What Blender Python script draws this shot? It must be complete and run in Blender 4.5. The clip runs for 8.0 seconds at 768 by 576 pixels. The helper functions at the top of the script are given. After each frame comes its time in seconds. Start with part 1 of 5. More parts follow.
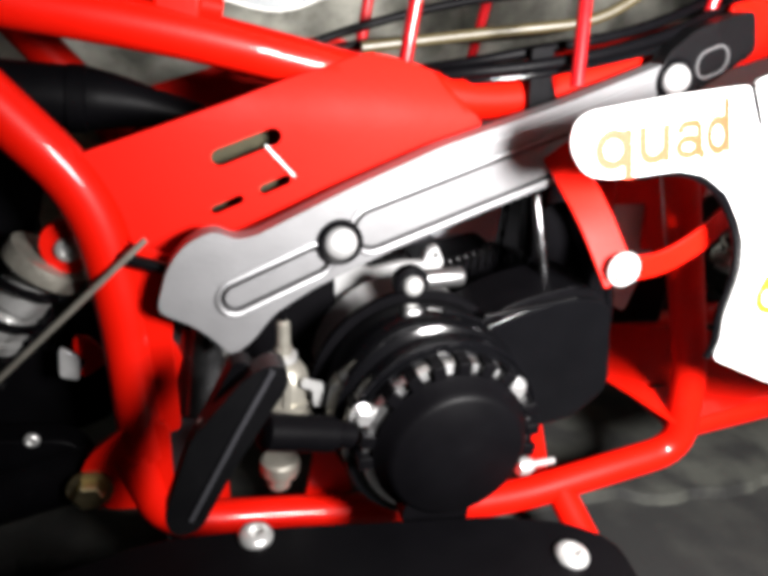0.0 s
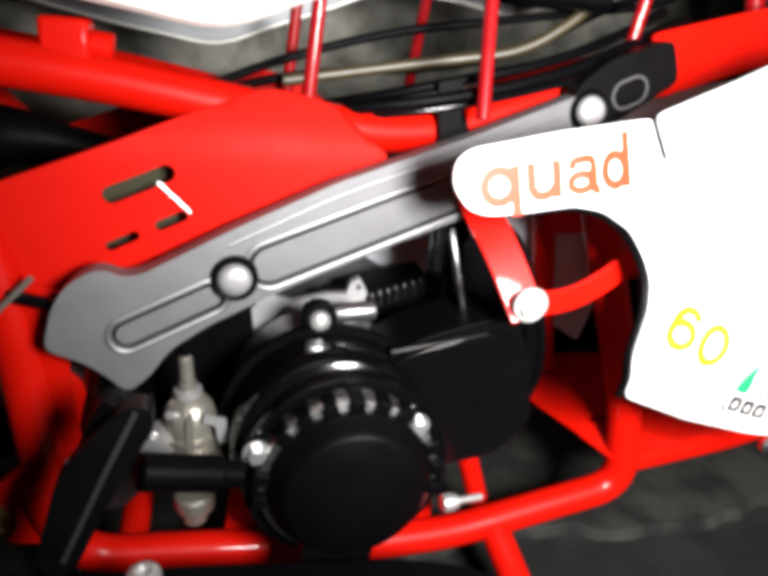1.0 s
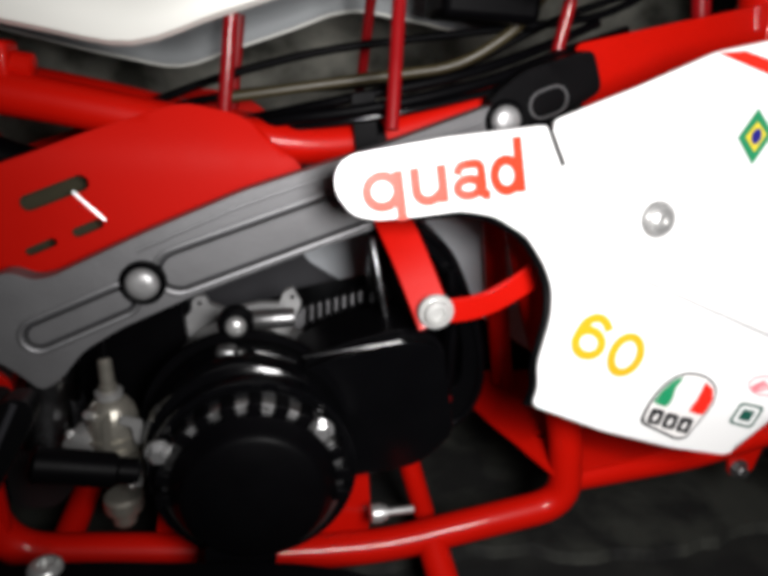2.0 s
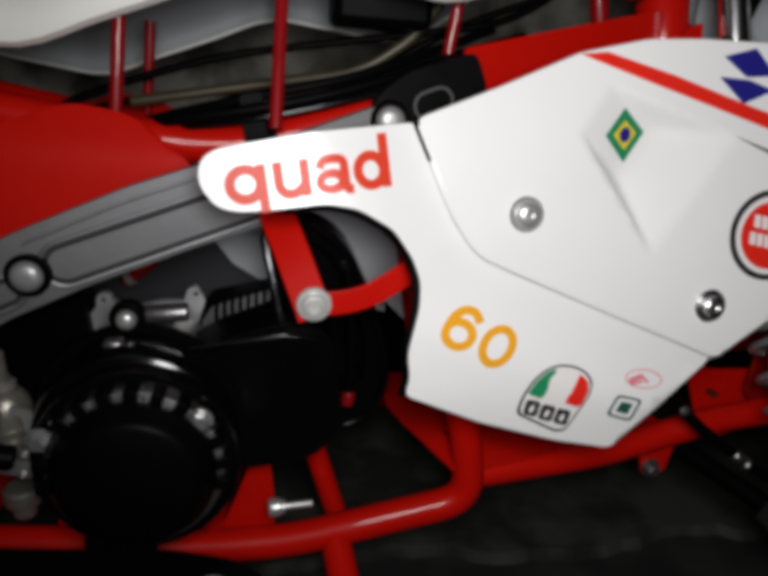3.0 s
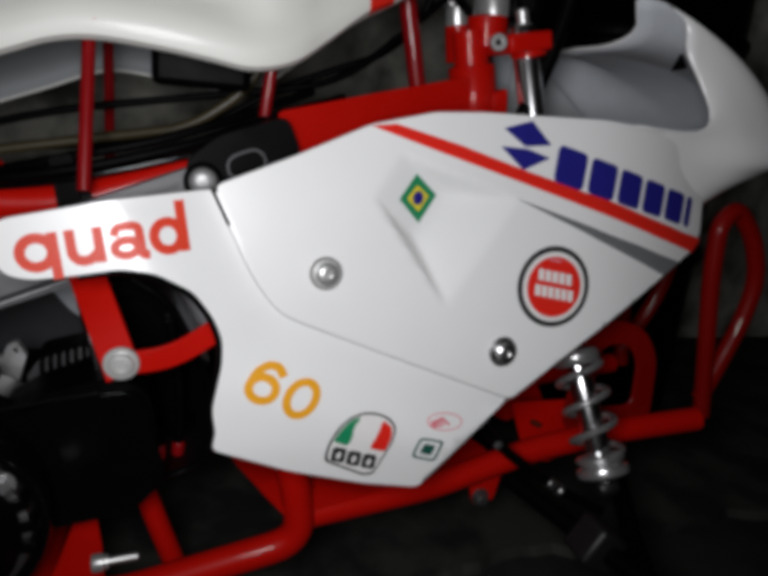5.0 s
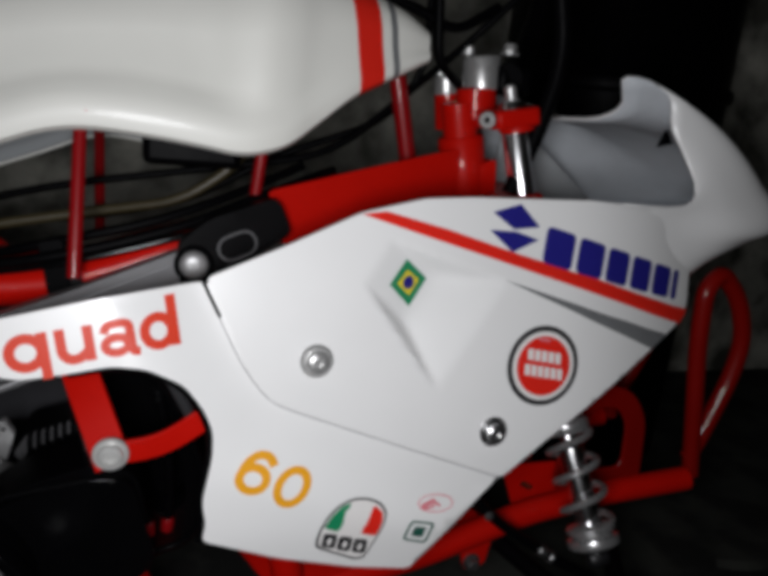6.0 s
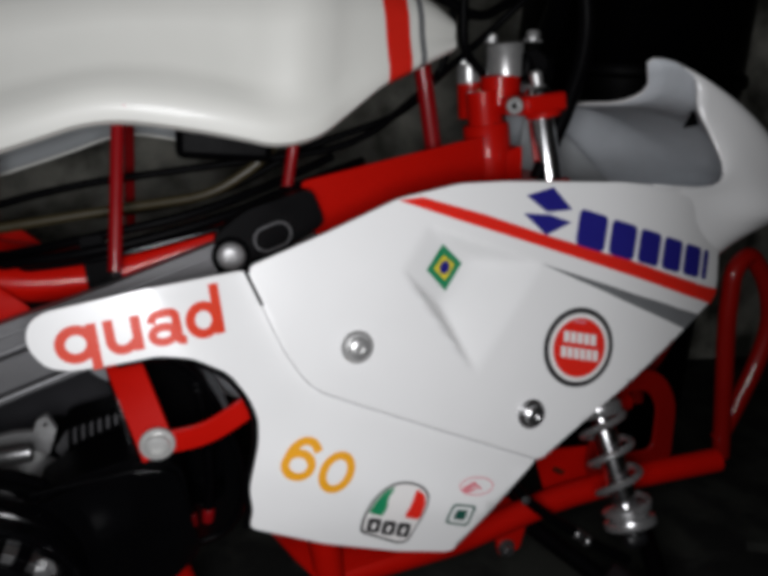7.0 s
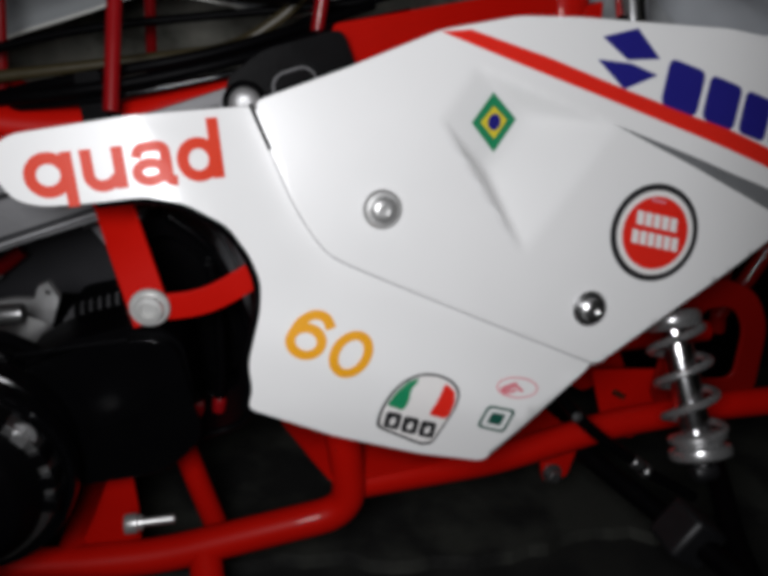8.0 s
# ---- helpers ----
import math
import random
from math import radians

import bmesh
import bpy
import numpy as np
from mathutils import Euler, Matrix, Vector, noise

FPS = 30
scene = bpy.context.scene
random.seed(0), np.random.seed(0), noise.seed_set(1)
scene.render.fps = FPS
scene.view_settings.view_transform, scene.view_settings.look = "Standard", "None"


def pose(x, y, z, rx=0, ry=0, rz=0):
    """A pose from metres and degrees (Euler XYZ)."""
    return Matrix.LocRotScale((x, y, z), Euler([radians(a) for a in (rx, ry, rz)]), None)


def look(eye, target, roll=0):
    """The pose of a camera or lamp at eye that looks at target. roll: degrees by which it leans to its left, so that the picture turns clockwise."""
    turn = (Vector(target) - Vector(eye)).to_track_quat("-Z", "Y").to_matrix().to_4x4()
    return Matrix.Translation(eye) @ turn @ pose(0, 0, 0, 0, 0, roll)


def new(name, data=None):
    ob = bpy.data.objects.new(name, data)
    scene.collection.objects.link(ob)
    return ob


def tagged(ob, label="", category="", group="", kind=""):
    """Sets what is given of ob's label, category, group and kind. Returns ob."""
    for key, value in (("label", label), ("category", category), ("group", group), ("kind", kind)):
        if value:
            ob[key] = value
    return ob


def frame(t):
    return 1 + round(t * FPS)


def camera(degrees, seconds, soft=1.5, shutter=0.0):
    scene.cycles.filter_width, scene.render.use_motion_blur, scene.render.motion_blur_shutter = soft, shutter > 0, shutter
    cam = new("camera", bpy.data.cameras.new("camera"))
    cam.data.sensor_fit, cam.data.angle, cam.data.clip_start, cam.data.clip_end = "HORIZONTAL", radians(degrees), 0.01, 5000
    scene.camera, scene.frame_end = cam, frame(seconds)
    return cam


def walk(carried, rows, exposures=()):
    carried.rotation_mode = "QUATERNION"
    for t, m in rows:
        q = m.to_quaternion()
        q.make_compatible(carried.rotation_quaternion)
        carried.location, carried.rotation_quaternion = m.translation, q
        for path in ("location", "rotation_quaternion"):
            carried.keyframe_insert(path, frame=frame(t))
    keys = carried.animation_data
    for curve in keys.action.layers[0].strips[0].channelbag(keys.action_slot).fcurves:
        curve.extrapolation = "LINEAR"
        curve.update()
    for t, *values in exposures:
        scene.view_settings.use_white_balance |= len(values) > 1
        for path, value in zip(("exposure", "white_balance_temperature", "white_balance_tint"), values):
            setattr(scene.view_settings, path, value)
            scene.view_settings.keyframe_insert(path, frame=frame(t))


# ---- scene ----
cam = camera(60.2, 8.0, soft=5.6)
PATH = [
    (0, (-0.301, -0.496, 0.399), (0.274, 1.258, -0.373), 6.8),
    (0.5, (-0.268, -0.501, 0.423), (0.272, 1.287, -0.289), 4.7),
    (1, (-0.224, -0.507, 0.417), (0.282, 1.283, -0.317), 6.0),
    (1.2, (-0.194, -0.517, 0.41), (0.213, 1.308, -0.299), 5.2),
    (2.3, (-0.112, -0.547, 0.415), (0.199, 1.315, -0.246), 4.5),
    (2.5, (-0.093, -0.557, 0.413), (0.182, 1.314, -0.238), 4.5),
    (3, (-0.053, -0.566, 0.409), (0.285, 1.306, -0.21), 4.5),
    (3.5, (-0.028, -0.574, 0.407), (0.185, 1.32, -0.201), 4.8),
    (4, (-0.012, -0.587, 0.426), (0.229, 1.3, -0.192), 6.2),
    (4.5, (0.007, -0.585, 0.451), (0.459, 1.271, -0.141), 6.9),
    (4.7, (0.015, -0.6, 0.439), (0.548, 1.246, -0.114), 5.8),
    (5.8, (0.009, -0.582, 0.493), (0.637, 1.241, -0.04), 5.7),
    (6, (0.012, -0.584, 0.497), (0.628, 1.251, -0.006), 5.7),
    (6.5, (0.005, -0.578, 0.502), (0.61, 1.264, 0.01), 5.3),
    (7, (-0.011, -0.584, 0.486), (0.589, 1.257, -0.017), 4.0),
    (7.5, (-0.012, -0.572, 0.43), (0.402, 1.308, -0.114), 2.6),
    (8, (0.034, -0.538, 0.414), (0.433, 1.306, -0.249), 5.3),
]
walk(cam, [(t, look(eye, target, roll)) for t, eye, target, roll in PATH],
     exposures=[(0.0, 3.78, 6650, 10), (0.6, 3.15, 6620, 10), (1.2, 2.62, 6600, 10), (2.3, 0.76, 6550, 10), (3.5, 0.12, 6480, 10), (4.7, -0.05, 6330, 10), (8.0, 0.02, 6320, 10)])

# ---- light: the lamp beside the lens, and a dim room ----
world = bpy.data.worlds.new("dim_room")
scene.world = world
world.use_nodes = True
world.node_tree.nodes["Background"].inputs[0].default_value = (0.75, 0.85, 1.0, 1)
world.node_tree.nodes["Background"].inputs[1].default_value = 0.012
lamp = bpy.data.lights.new("camera_lamp", "SPOT")
lamp.energy, lamp.color, lamp.shadow_soft_size = 8.5, (1.0, 0.985, 0.99), 0.07
lamp.spot_size, lamp.spot_blend = radians(150), 1.0
lamp_ob = new("camera_lamp", lamp)
lamp_ob.matrix_world = look((-0.030, -0.60, 0.462), (0.195, -0.1, 0.388))

# ---- materials ----
import mathutils


def material(name, colour, rough=0.4, metal=0.0, coat=0.0, coat_rough=0.12, mottle=0.12, scale=60.0, bump=0.05, grain=400.0, rough_var=0.1, spec=0.5):
    m = bpy.data.materials.new(name)
    m.use_nodes = True
    nt = m.node_tree
    b = nt.nodes["Principled BSDF"]
    b.inputs["Metallic"].default_value = metal
    b.inputs["Coat Weight"].default_value = coat
    b.inputs["Coat Roughness"].default_value = coat_rough
    b.inputs["Specular IOR Level"].default_value = spec
    tc = nt.nodes.new("ShaderNodeTexCoord")
    n1 = nt.nodes.new("ShaderNodeTexNoise")
    n1.inputs["Scale"].default_value, n1.inputs["Detail"].default_value = scale, 6
    n2 = nt.nodes.new("ShaderNodeTexNoise")
    n2.inputs["Scale"].default_value, n2.inputs["Detail"].default_value = grain, 3
    for n in (n1, n2):
        nt.links.new(tc.outputs["Object"], n.inputs["Vector"])
    ramp = nt.nodes.new("ShaderNodeMixRGB")
    ramp.blend_type = "MIX"
    ramp.inputs[1].default_value = (*[c * (1 - mottle) for c in colour], 1)
    ramp.inputs[2].default_value = (*[min(1, c * (1 + mottle)) for c in colour], 1)
    nt.links.new(n1.outputs["Fac"], ramp.inputs[0])
    nt.links.new(ramp.outputs[0], b.inputs["Base Color"])
    mr = nt.nodes.new("ShaderNodeMapRange")
    mr.inputs["To Min"].default_value, mr.inputs["To Max"].default_value = max(0.03, rough - rough_var), min(1, rough + rough_var)
    nt.links.new(n1.outputs["Fac"], mr.inputs["Value"])
    nt.links.new(mr.outputs[0], b.inputs["Roughness"])
    bp = nt.nodes.new("ShaderNodeBump")
    bp.inputs["Strength"].default_value, bp.inputs["Distance"].default_value = bump, 0.001
    nt.links.new(n2.outputs["Fac"], bp.inputs["Height"])
    nt.links.new(bp.outputs[0], b.inputs["Normal"])
    return m


def concrete(name, dark, light, scale, low=0.36, high=0.62):
    m = material(name, light, 0.85, mottle=0.1, scale=scale, bump=0.6, grain=220)
    nt = m.node_tree
    b = nt.nodes["Principled BSDF"]
    tc = [n for n in nt.nodes if n.type == "TEX_COORD"][0]
    base = b.inputs["Base Color"].links[0].from_socket
    stain = nt.nodes.new("ShaderNodeTexNoise")
    stain.inputs["Scale"].default_value, stain.inputs["Detail"].default_value, stain.inputs["Distortion"].default_value = scale * 0.35, 12, 0.15
    nt.links.new(tc.outputs["Object"], stain.inputs["Vector"])
    ramp = nt.nodes.new("ShaderNodeValToRGB")
    ramp.color_ramp.elements[0].position, ramp.color_ramp.elements[1].position = low, high
    nt.links.new(stain.outputs["Fac"], ramp.inputs[0])
    pits = nt.nodes.new("ShaderNodeTexVoronoi")
    pits.inputs["Scale"].default_value = scale * 4
    nt.links.new(tc.outputs["Object"], pits.inputs["Vector"])
    pr = nt.nodes.new("ShaderNodeValToRGB")
    pr.color_ramp.elements[0].position, pr.color_ramp.elements[1].position = 0.06, 0.16
    pr.color_ramp.elements[0].color = (0.35, 0.35, 0.35, 1)
    nt.links.new(pits.outputs["Distance"], pr.inputs[0])
    mix = nt.nodes.new("ShaderNodeMixRGB")
    mix.inputs[1].default_value = (*dark, 1)
    nt.links.new(ramp.outputs[0], mix.inputs[0])
    nt.links.new(base, mix.inputs[2])
    mul = nt.nodes.new("ShaderNodeMixRGB")
    mul.blend_type = "MULTIPLY"
    mul.inputs[0].default_value = 0.8
    nt.links.new(mix.outputs[0], mul.inputs[1])
    nt.links.new(pr.outputs[0], mul.inputs[2])
    nt.links.new(mul.outputs[0], b.inputs["Base Color"])
    return m


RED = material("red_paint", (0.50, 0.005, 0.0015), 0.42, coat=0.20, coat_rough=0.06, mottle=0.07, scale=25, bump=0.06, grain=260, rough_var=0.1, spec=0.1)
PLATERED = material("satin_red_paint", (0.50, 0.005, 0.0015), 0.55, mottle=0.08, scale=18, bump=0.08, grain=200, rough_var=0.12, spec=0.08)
# the frame red, darkened for light that falls off towards the front end
DIMRED = material("dimmed_front_red", (0.19, 0.003, 0.0014), 0.45, coat=0.3, coat_rough=0.06, mottle=0.1, scale=25, bump=0.06, grain=260, spec=0.1)
CRIMSON = material("crimson_paint", (0.24, 0.004, 0.006), 0.32, coat=0.35, coat_rough=0.06, mottle=0.1, scale=40, bump=0.05, grain=260, spec=0.2)
WHITE = material("white_plastic", (0.83, 0.83, 0.82), 0.33, coat=0.25, mottle=0.03, scale=18, bump=0.03, grain=160, rough_var=0.08)
SEATWHITE = material("white_gelcoat", (0.81, 0.81, 0.755), 0.44, coat=0.12, mottle=0.07, scale=11, bump=0.04, grain=120, rough_var=0.08)
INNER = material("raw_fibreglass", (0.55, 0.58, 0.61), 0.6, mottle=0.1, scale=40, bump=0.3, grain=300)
# darker copy of the raw fibreglass, with the shade put into its colour
SHADEDINNER = material("shaded_raw_shell", (0.37, 0.39, 0.40), 0.6, mottle=0.1, scale=40, bump=0.3, grain=300)
ALU = material("cast_aluminium", (0.20, 0.20, 0.205), 0.52, metal=0.70, mottle=0.08, scale=45, bump=0.15, grain=500, rough_var=0.06)
STEEL = material("zinc_steel", (0.56, 0.56, 0.55), 0.33, metal=0.68, mottle=0.1, scale=200, bump=0.08, rough_var=0.1)
ZINC = material("bright_zinc_plate", (0.62, 0.62, 0.60), 0.34, metal=0.40, mottle=0.12, scale=200, bump=0.08)
BRASS = material("yellow_zinc", (0.62, 0.52, 0.30), 0.35, metal=1.0, mottle=0.15, scale=200)
CHROME = material("chrome", (0.80, 0.80, 0.81), 0.20, metal=1.0, mottle=0.03, scale=50, bump=0.01, rough_var=0.03)
BLACK = material("black_plastic", (0.0016, 0.0015, 0.0019), 0.44, mottle=0.3, scale=50, bump=0.1, grain=700, spec=0.045)
GLOSSBLACK = material("black_gloss_paint", (0.002, 0.002, 0.0024), 0.14, coat=0.0, mottle=0.2, scale=40, bump=0.03, spec=0.32, rough_var=0.05)
DARKGREY = material("dark_grey_plastic", (0.007, 0.007, 0.008), 0.5, mottle=0.15, scale=60, bump=0.1)
SEAMGREY = material("seam_filler", (0.50, 0.50, 0.50), 0.6, mottle=0.2)
MOULDED = material("moulded_black_plastic", (0.0026, 0.0026, 0.0030), 0.42, mottle=0.2, scale=60, bump=0.15, spec=0.14)
SPRING = material("bright_spring_steel", (0.52, 0.52, 0.52), 0.28, metal=0.80, mottle=0.08, scale=150, bump=0.05, rough_var=0.05)
RUBBER = material("black_rubber", (0.007, 0.007, 0.0065), 0.75, mottle=0.3, scale=80, bump=0.3, grain=500, spec=0.3)
CASTING = material("raw_engine_casting", (0.36, 0.36, 0.355), 0.42, metal=0.85, mottle=0.2, scale=90, bump=0.3, grain=350)
PIPE = material("dark_bare_pipe", (0.16, 0.16, 0.165), 0.24, metal=1.0, mottle=0.2, scale=60, bump=0.1)
FLYWHEEL = material("polished_flywheel", (0.62, 0.62, 0.62), 0.30, metal=1.0, mottle=0.25, scale=120, bump=0.2)
POLISHED = material("polished_cylinder_cover", (0.095, 0.094, 0.098), 0.42, metal=0.65, mottle=0.25, scale=70, bump=0.15, grain=300, rough_var=0.08)
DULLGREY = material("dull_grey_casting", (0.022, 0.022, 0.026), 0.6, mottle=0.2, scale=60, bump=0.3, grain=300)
FILTER = material("olive_filter_foam", (0.03, 0.027, 0.012), 0.9, mottle=0.3, scale=120, bump=0.5, grain=500)
CARB = material("dull_die_cast", (0.30, 0.285, 0.245), 0.36, metal=0.65, mottle=0.3, scale=110, bump=0.4, grain=300)
EARMETAL = material("oily_aluminium", (0.24, 0.24, 0.24), 0.36, metal=0.9, mottle=0.25, scale=90, bump=0.2, grain=350)
LUGMETAL = material("bare_bracket_alloy", (0.40, 0.40, 0.40), 0.42, metal=0.55, mottle=0.25, scale=90, bump=0.25, grain=350)
RIDGE = material("glossy_black_ridge", (0.002, 0.002, 0.0025), 0.18, mottle=0.2, spec=0.35)
ORANGE = material("red_orange_vinyl", (0.66, 0.052, 0.022), 0.4, mottle=0.05, spec=0.25)
STRIPE = material("red_vinyl", (0.72, 0.022, 0.012), 0.35, mottle=0.04, spec=0.25)
YELLOW = material("amber_vinyl", (0.80, 0.36, 0.012), 0.4, mottle=0.05, spec=0.25)
BLUE = material("dark_blue_vinyl", (0.018, 0.016, 0.20), 0.4, mottle=0.08, spec=0.25)
DARKGREEN = material("dark_green_vinyl", (0.01, 0.085, 0.06), 0.4, mottle=0.08)
GREEN = material("green_vinyl", (0.012, 0.24, 0.10), 0.4, mottle=0.08)
FLAGYELLOW = material("yellow_vinyl", (0.75, 0.60, 0.03), 0.4, mottle=0.08)
INK = material("black_vinyl", (0.012, 0.012, 0.014), 0.4, mottle=0.1)
GREYVINYL = material("grey_vinyl", (0.17, 0.175, 0.18), 0.4, mottle=0.06)
PINK = material("pale_red_vinyl", (0.72, 0.20, 0.24), 0.4, mottle=0.05)
WHITEVINYL = material("white_vinyl", (0.8, 0.78, 0.76), 0.4, mottle=0.03)
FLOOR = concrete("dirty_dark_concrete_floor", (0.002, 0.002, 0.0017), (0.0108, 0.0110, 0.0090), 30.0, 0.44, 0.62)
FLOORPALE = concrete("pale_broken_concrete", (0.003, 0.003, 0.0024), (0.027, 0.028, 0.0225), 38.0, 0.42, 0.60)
WALL = concrete("rough_concrete_wall", (0.10, 0.10, 0.082), (0.62, 0.61, 0.53), 27.0)
OLIVE = material("dull_fuel_hose", (0.05, 0.04, 0.018), 0.4, mottle=0.2, scale=120)

# ---- mesh helpers ----


def part(name, bm, mat, parent=None, label="", smooth=True, bevel=0.0):
    me = bpy.data.meshes.new(name)
    bmesh.ops.recalc_face_normals(bm, faces=bm.faces[:])
    bm.to_mesh(me)
    bm.free()
    me.materials.append(mat)
    ob = new(name, me)
    if smooth:
        me.polygons.foreach_set("use_smooth", [True] * len(me.polygons))
        me.set_sharp_from_angle(angle=radians(38))
    if bevel:
        mod = ob.modifiers.new("bevel", "BEVEL")
        mod.width, mod.segments, mod.limit_method, mod.angle_limit = bevel, 2, "ANGLE", radians(50)
    if parent is not None:
        ob.parent = parent
    if label:
        ob["label"] = label
    return ob


def smooth_path(points, radius=0.02, steps=6):
    """A polyline with its corners rounded off."""
    pts = [Vector(p) for p in points]
    out = [pts[0]]
    for a, b, c in zip(pts, pts[1:], pts[2:]):
        r = min(radius, (b - a).length * 0.48, (c - b).length * 0.48)
        p0, p1 = b + (a - b).normalized() * r, b + (c - b).normalized() * r
        for i in range(steps + 1):
            u = i / steps
            out.append(p0 * (1 - u) ** 2 + b * 2 * u * (1 - u) + p1 * u ** 2)
    out.append(pts[-1])
    return out


def sweep(points, r, seg=14, bend=0.02, flat=1.0, bm=None, r_end=None):
    """A round (or flattened) bar along rounded corners."""
    bm = bm or bmesh.new()
    path = smooth_path(points, bend) if bend else [Vector(p) for p in points]
    tang = [(path[min(i + 1, len(path) - 1)] - path[max(i - 1, 0)]).normalized() for i in range(len(path))]
    ref = Vector((0, 0, 1)) if abs(tang[0].z) < 0.9 else Vector((1, 0, 0))
    side = tang[0].cross(ref).normalized()
    rings = []
    for i, (p, t) in enumerate(zip(path, tang)):
        side = (side - t * side.dot(t)).normalized()
        up = side.cross(t)
        rr = r if r_end is None else r + (r_end - r) * i / (len(path) - 1)
        rings.append([bm.verts.new(p + rr * (math.cos(a) * side * flat + math.sin(a) * up)) for a in [2 * math.pi * k / seg for k in range(seg)]])
    for a, b in zip(rings, rings[1:]):
        for k in range(seg):
            bm.faces.new((a[k], a[(k + 1) % seg], b[(k + 1) % seg], b[k]))
    bm.faces.new(rings[0][::-1])
    bm.faces.new(rings[-1])
    return bm


def lathe(profile, base, axis, seg=32, bm=None):
    """Turned shape: profile of (radius, height) along axis from base."""
    bm = bm or bmesh.new()
    axis = Vector(axis).normalized()
    ref = Vector((0, 0, 1)) if abs(axis.z) < 0.9 else Vector((1, 0, 0))
    u = axis.cross(ref).normalized()
    v = axis.cross(u)
    base = Vector(base)
    rings = []
    for r, h in profile:
        rings.append([bm.verts.new(base + axis * h + max(r, 1e-5) * (math.cos(a) * u + math.sin(a) * v)) for a in [2 * math.pi * k / seg for k in range(seg)]])
    for a, b in zip(rings, rings[1:]):
        for k in range(seg):
            bm.faces.new((a[k], a[(k + 1) % seg], b[(k + 1) % seg], b[k]))
    bm.faces.new(rings[0][::-1])
    bm.faces.new(rings[-1])
    return bm


def box(lo, hi, bm=None, m=None):
    bm = bm or bmesh.new()
    made = bmesh.ops.create_cube(bm, size=1)["verts"]
    lo, hi = Vector(lo), Vector(hi)
    for v in made:
        v.co = Vector([lo[i] + (v.co[i] + 0.5) * (hi[i] - lo[i]) for i in range(3)])
        if m is not None:
            v.co = m @ v.co
    return bm


def rounded(outline, radius=0.006, steps=4):
    """Closed 2D outline with rounded corners."""
    pts = [Vector((*p, 0)) for p in outline]
    out = []
    n = len(pts)
    for i in range(n):
        a, b, c = pts[i - 1], pts[i], pts[(i + 1) % n]
        r = min(radius, (b - a).length * 0.45, (c - b).length * 0.45)
        p0, p1 = b + (a - b).normalized() * r, b + (c - b).normalized() * r
        for k in range(steps + 1):
            u = k / steps
            q = p0 * (1 - u) ** 2 + b * 2 * u * (1 - u) + p1 * u ** 2
            out.append((q.x, q.y))
    return out


def capsule(a, b, w, n=8):
    """Outline of a slot from a to b with width w."""
    a, b = Vector(a), Vector(b)
    ang = math.atan2(b.y - a.y, b.x - a.x)
    out = []
    for c, s in ((b, -math.pi / 2), (a, math.pi / 2)):
        for k in range(n + 1):
            t = ang + s + math.pi * k / n
            out.append((c.x + w / 2 * math.cos(t), c.y + w / 2 * math.sin(t)))
    return out


def ellipse(cx, cz, rx, rz, tilt=0.0, n=40):
    c, s = math.cos(radians(tilt)), math.sin(radians(tilt))
    return [(cx + rx * math.cos(t) * c - rz * math.sin(t) * s, cz + rx * math.cos(t) * s + rz * math.sin(t) * c) for t in [2 * math.pi * k / n for k in range(n)]]


def inside(p, poly):
    x, y = p
    hit = False
    for (x0, y0), (x1, y1) in zip(poly, poly[1:] + poly[:1]):
        if (y0 > y) != (y1 > y) and x < (x1 - x0) * (y - y0) / (y1 - y0) + x0:
            hit = not hit
    return hit


def slab(outline, f, thick, holes=(), grid=0.0, place=None, bm=None):
    """A sheet with the given outline in (x, z), lying on y = f(x, z), thick metres deep towards +y; place maps (x, y, z) on."""
    loops = [list(outline), *[list(h) for h in holes]]
    vs, es = [], []
    for loop in loops:
        n0 = len(vs)
        vs += [Vector(p) for p in loop]
        es += [(n0 + i, n0 + (i + 1) % len(loop)) for i in range(len(loop))]
    if grid:
        xs, zs = [p[0] for p in outline], [p[1] for p in outline]
        nx, nz = int((max(xs) - min(xs)) / grid), int((max(zs) - min(zs)) / grid)
        for i in range(1, nx + 1):
            for k in range(1, nz + 1):
                p = (min(xs) + i * grid, min(zs) + k * grid)
                if inside(p, loops[0]) and not any(inside(p, h) for h in loops[1:]):
                    vs.append(Vector(p))
    co, _, faces, *_ = mathutils.geometry.delaunay_2d_cdt(vs, es, [], 1, 1e-6)
    if holes:
        faces = [fc for fc in faces if not any(inside(sum((co[i] for i in fc), Vector((0, 0))) / len(fc), h) for h in loops[1:])]
    bm = bm or bmesh.new()
    place = place or (lambda p: p)
    front = [bm.verts.new(place(Vector((p.x, f(p.x, p.y), p.y)))) for p in co]
    count = {}
    for fc in faces:
        for a, b in zip(fc, list(fc[1:]) + [fc[0]]):
            count[frozenset((a, b))] = count.get(frozenset((a, b)), 0) + 1
    for fc in faces:
        bm.faces.new([front[i] for i in fc])
    if thick:
        back = [bm.verts.new(place(Vector((p.x, f(p.x, p.y) + thick, p.y)))) for p in co]
        for fc in faces:
            bm.faces.new([back[i] for i in reversed(fc)])
        for fc in faces:
            for a, b in zip(fc, list(fc[1:]) + [fc[0]]):
                if count[frozenset((a, b))] == 1:
                    bm.faces.new((front[b], front[a], back[a], back[b]))
    loose = [v for v in bm.verts if not v.link_faces]
    if loose:
        bmesh.ops.delete(bm, geom=loose, context="VERTS")
    return bm


def flat_at(y):
    return lambda x, z: y


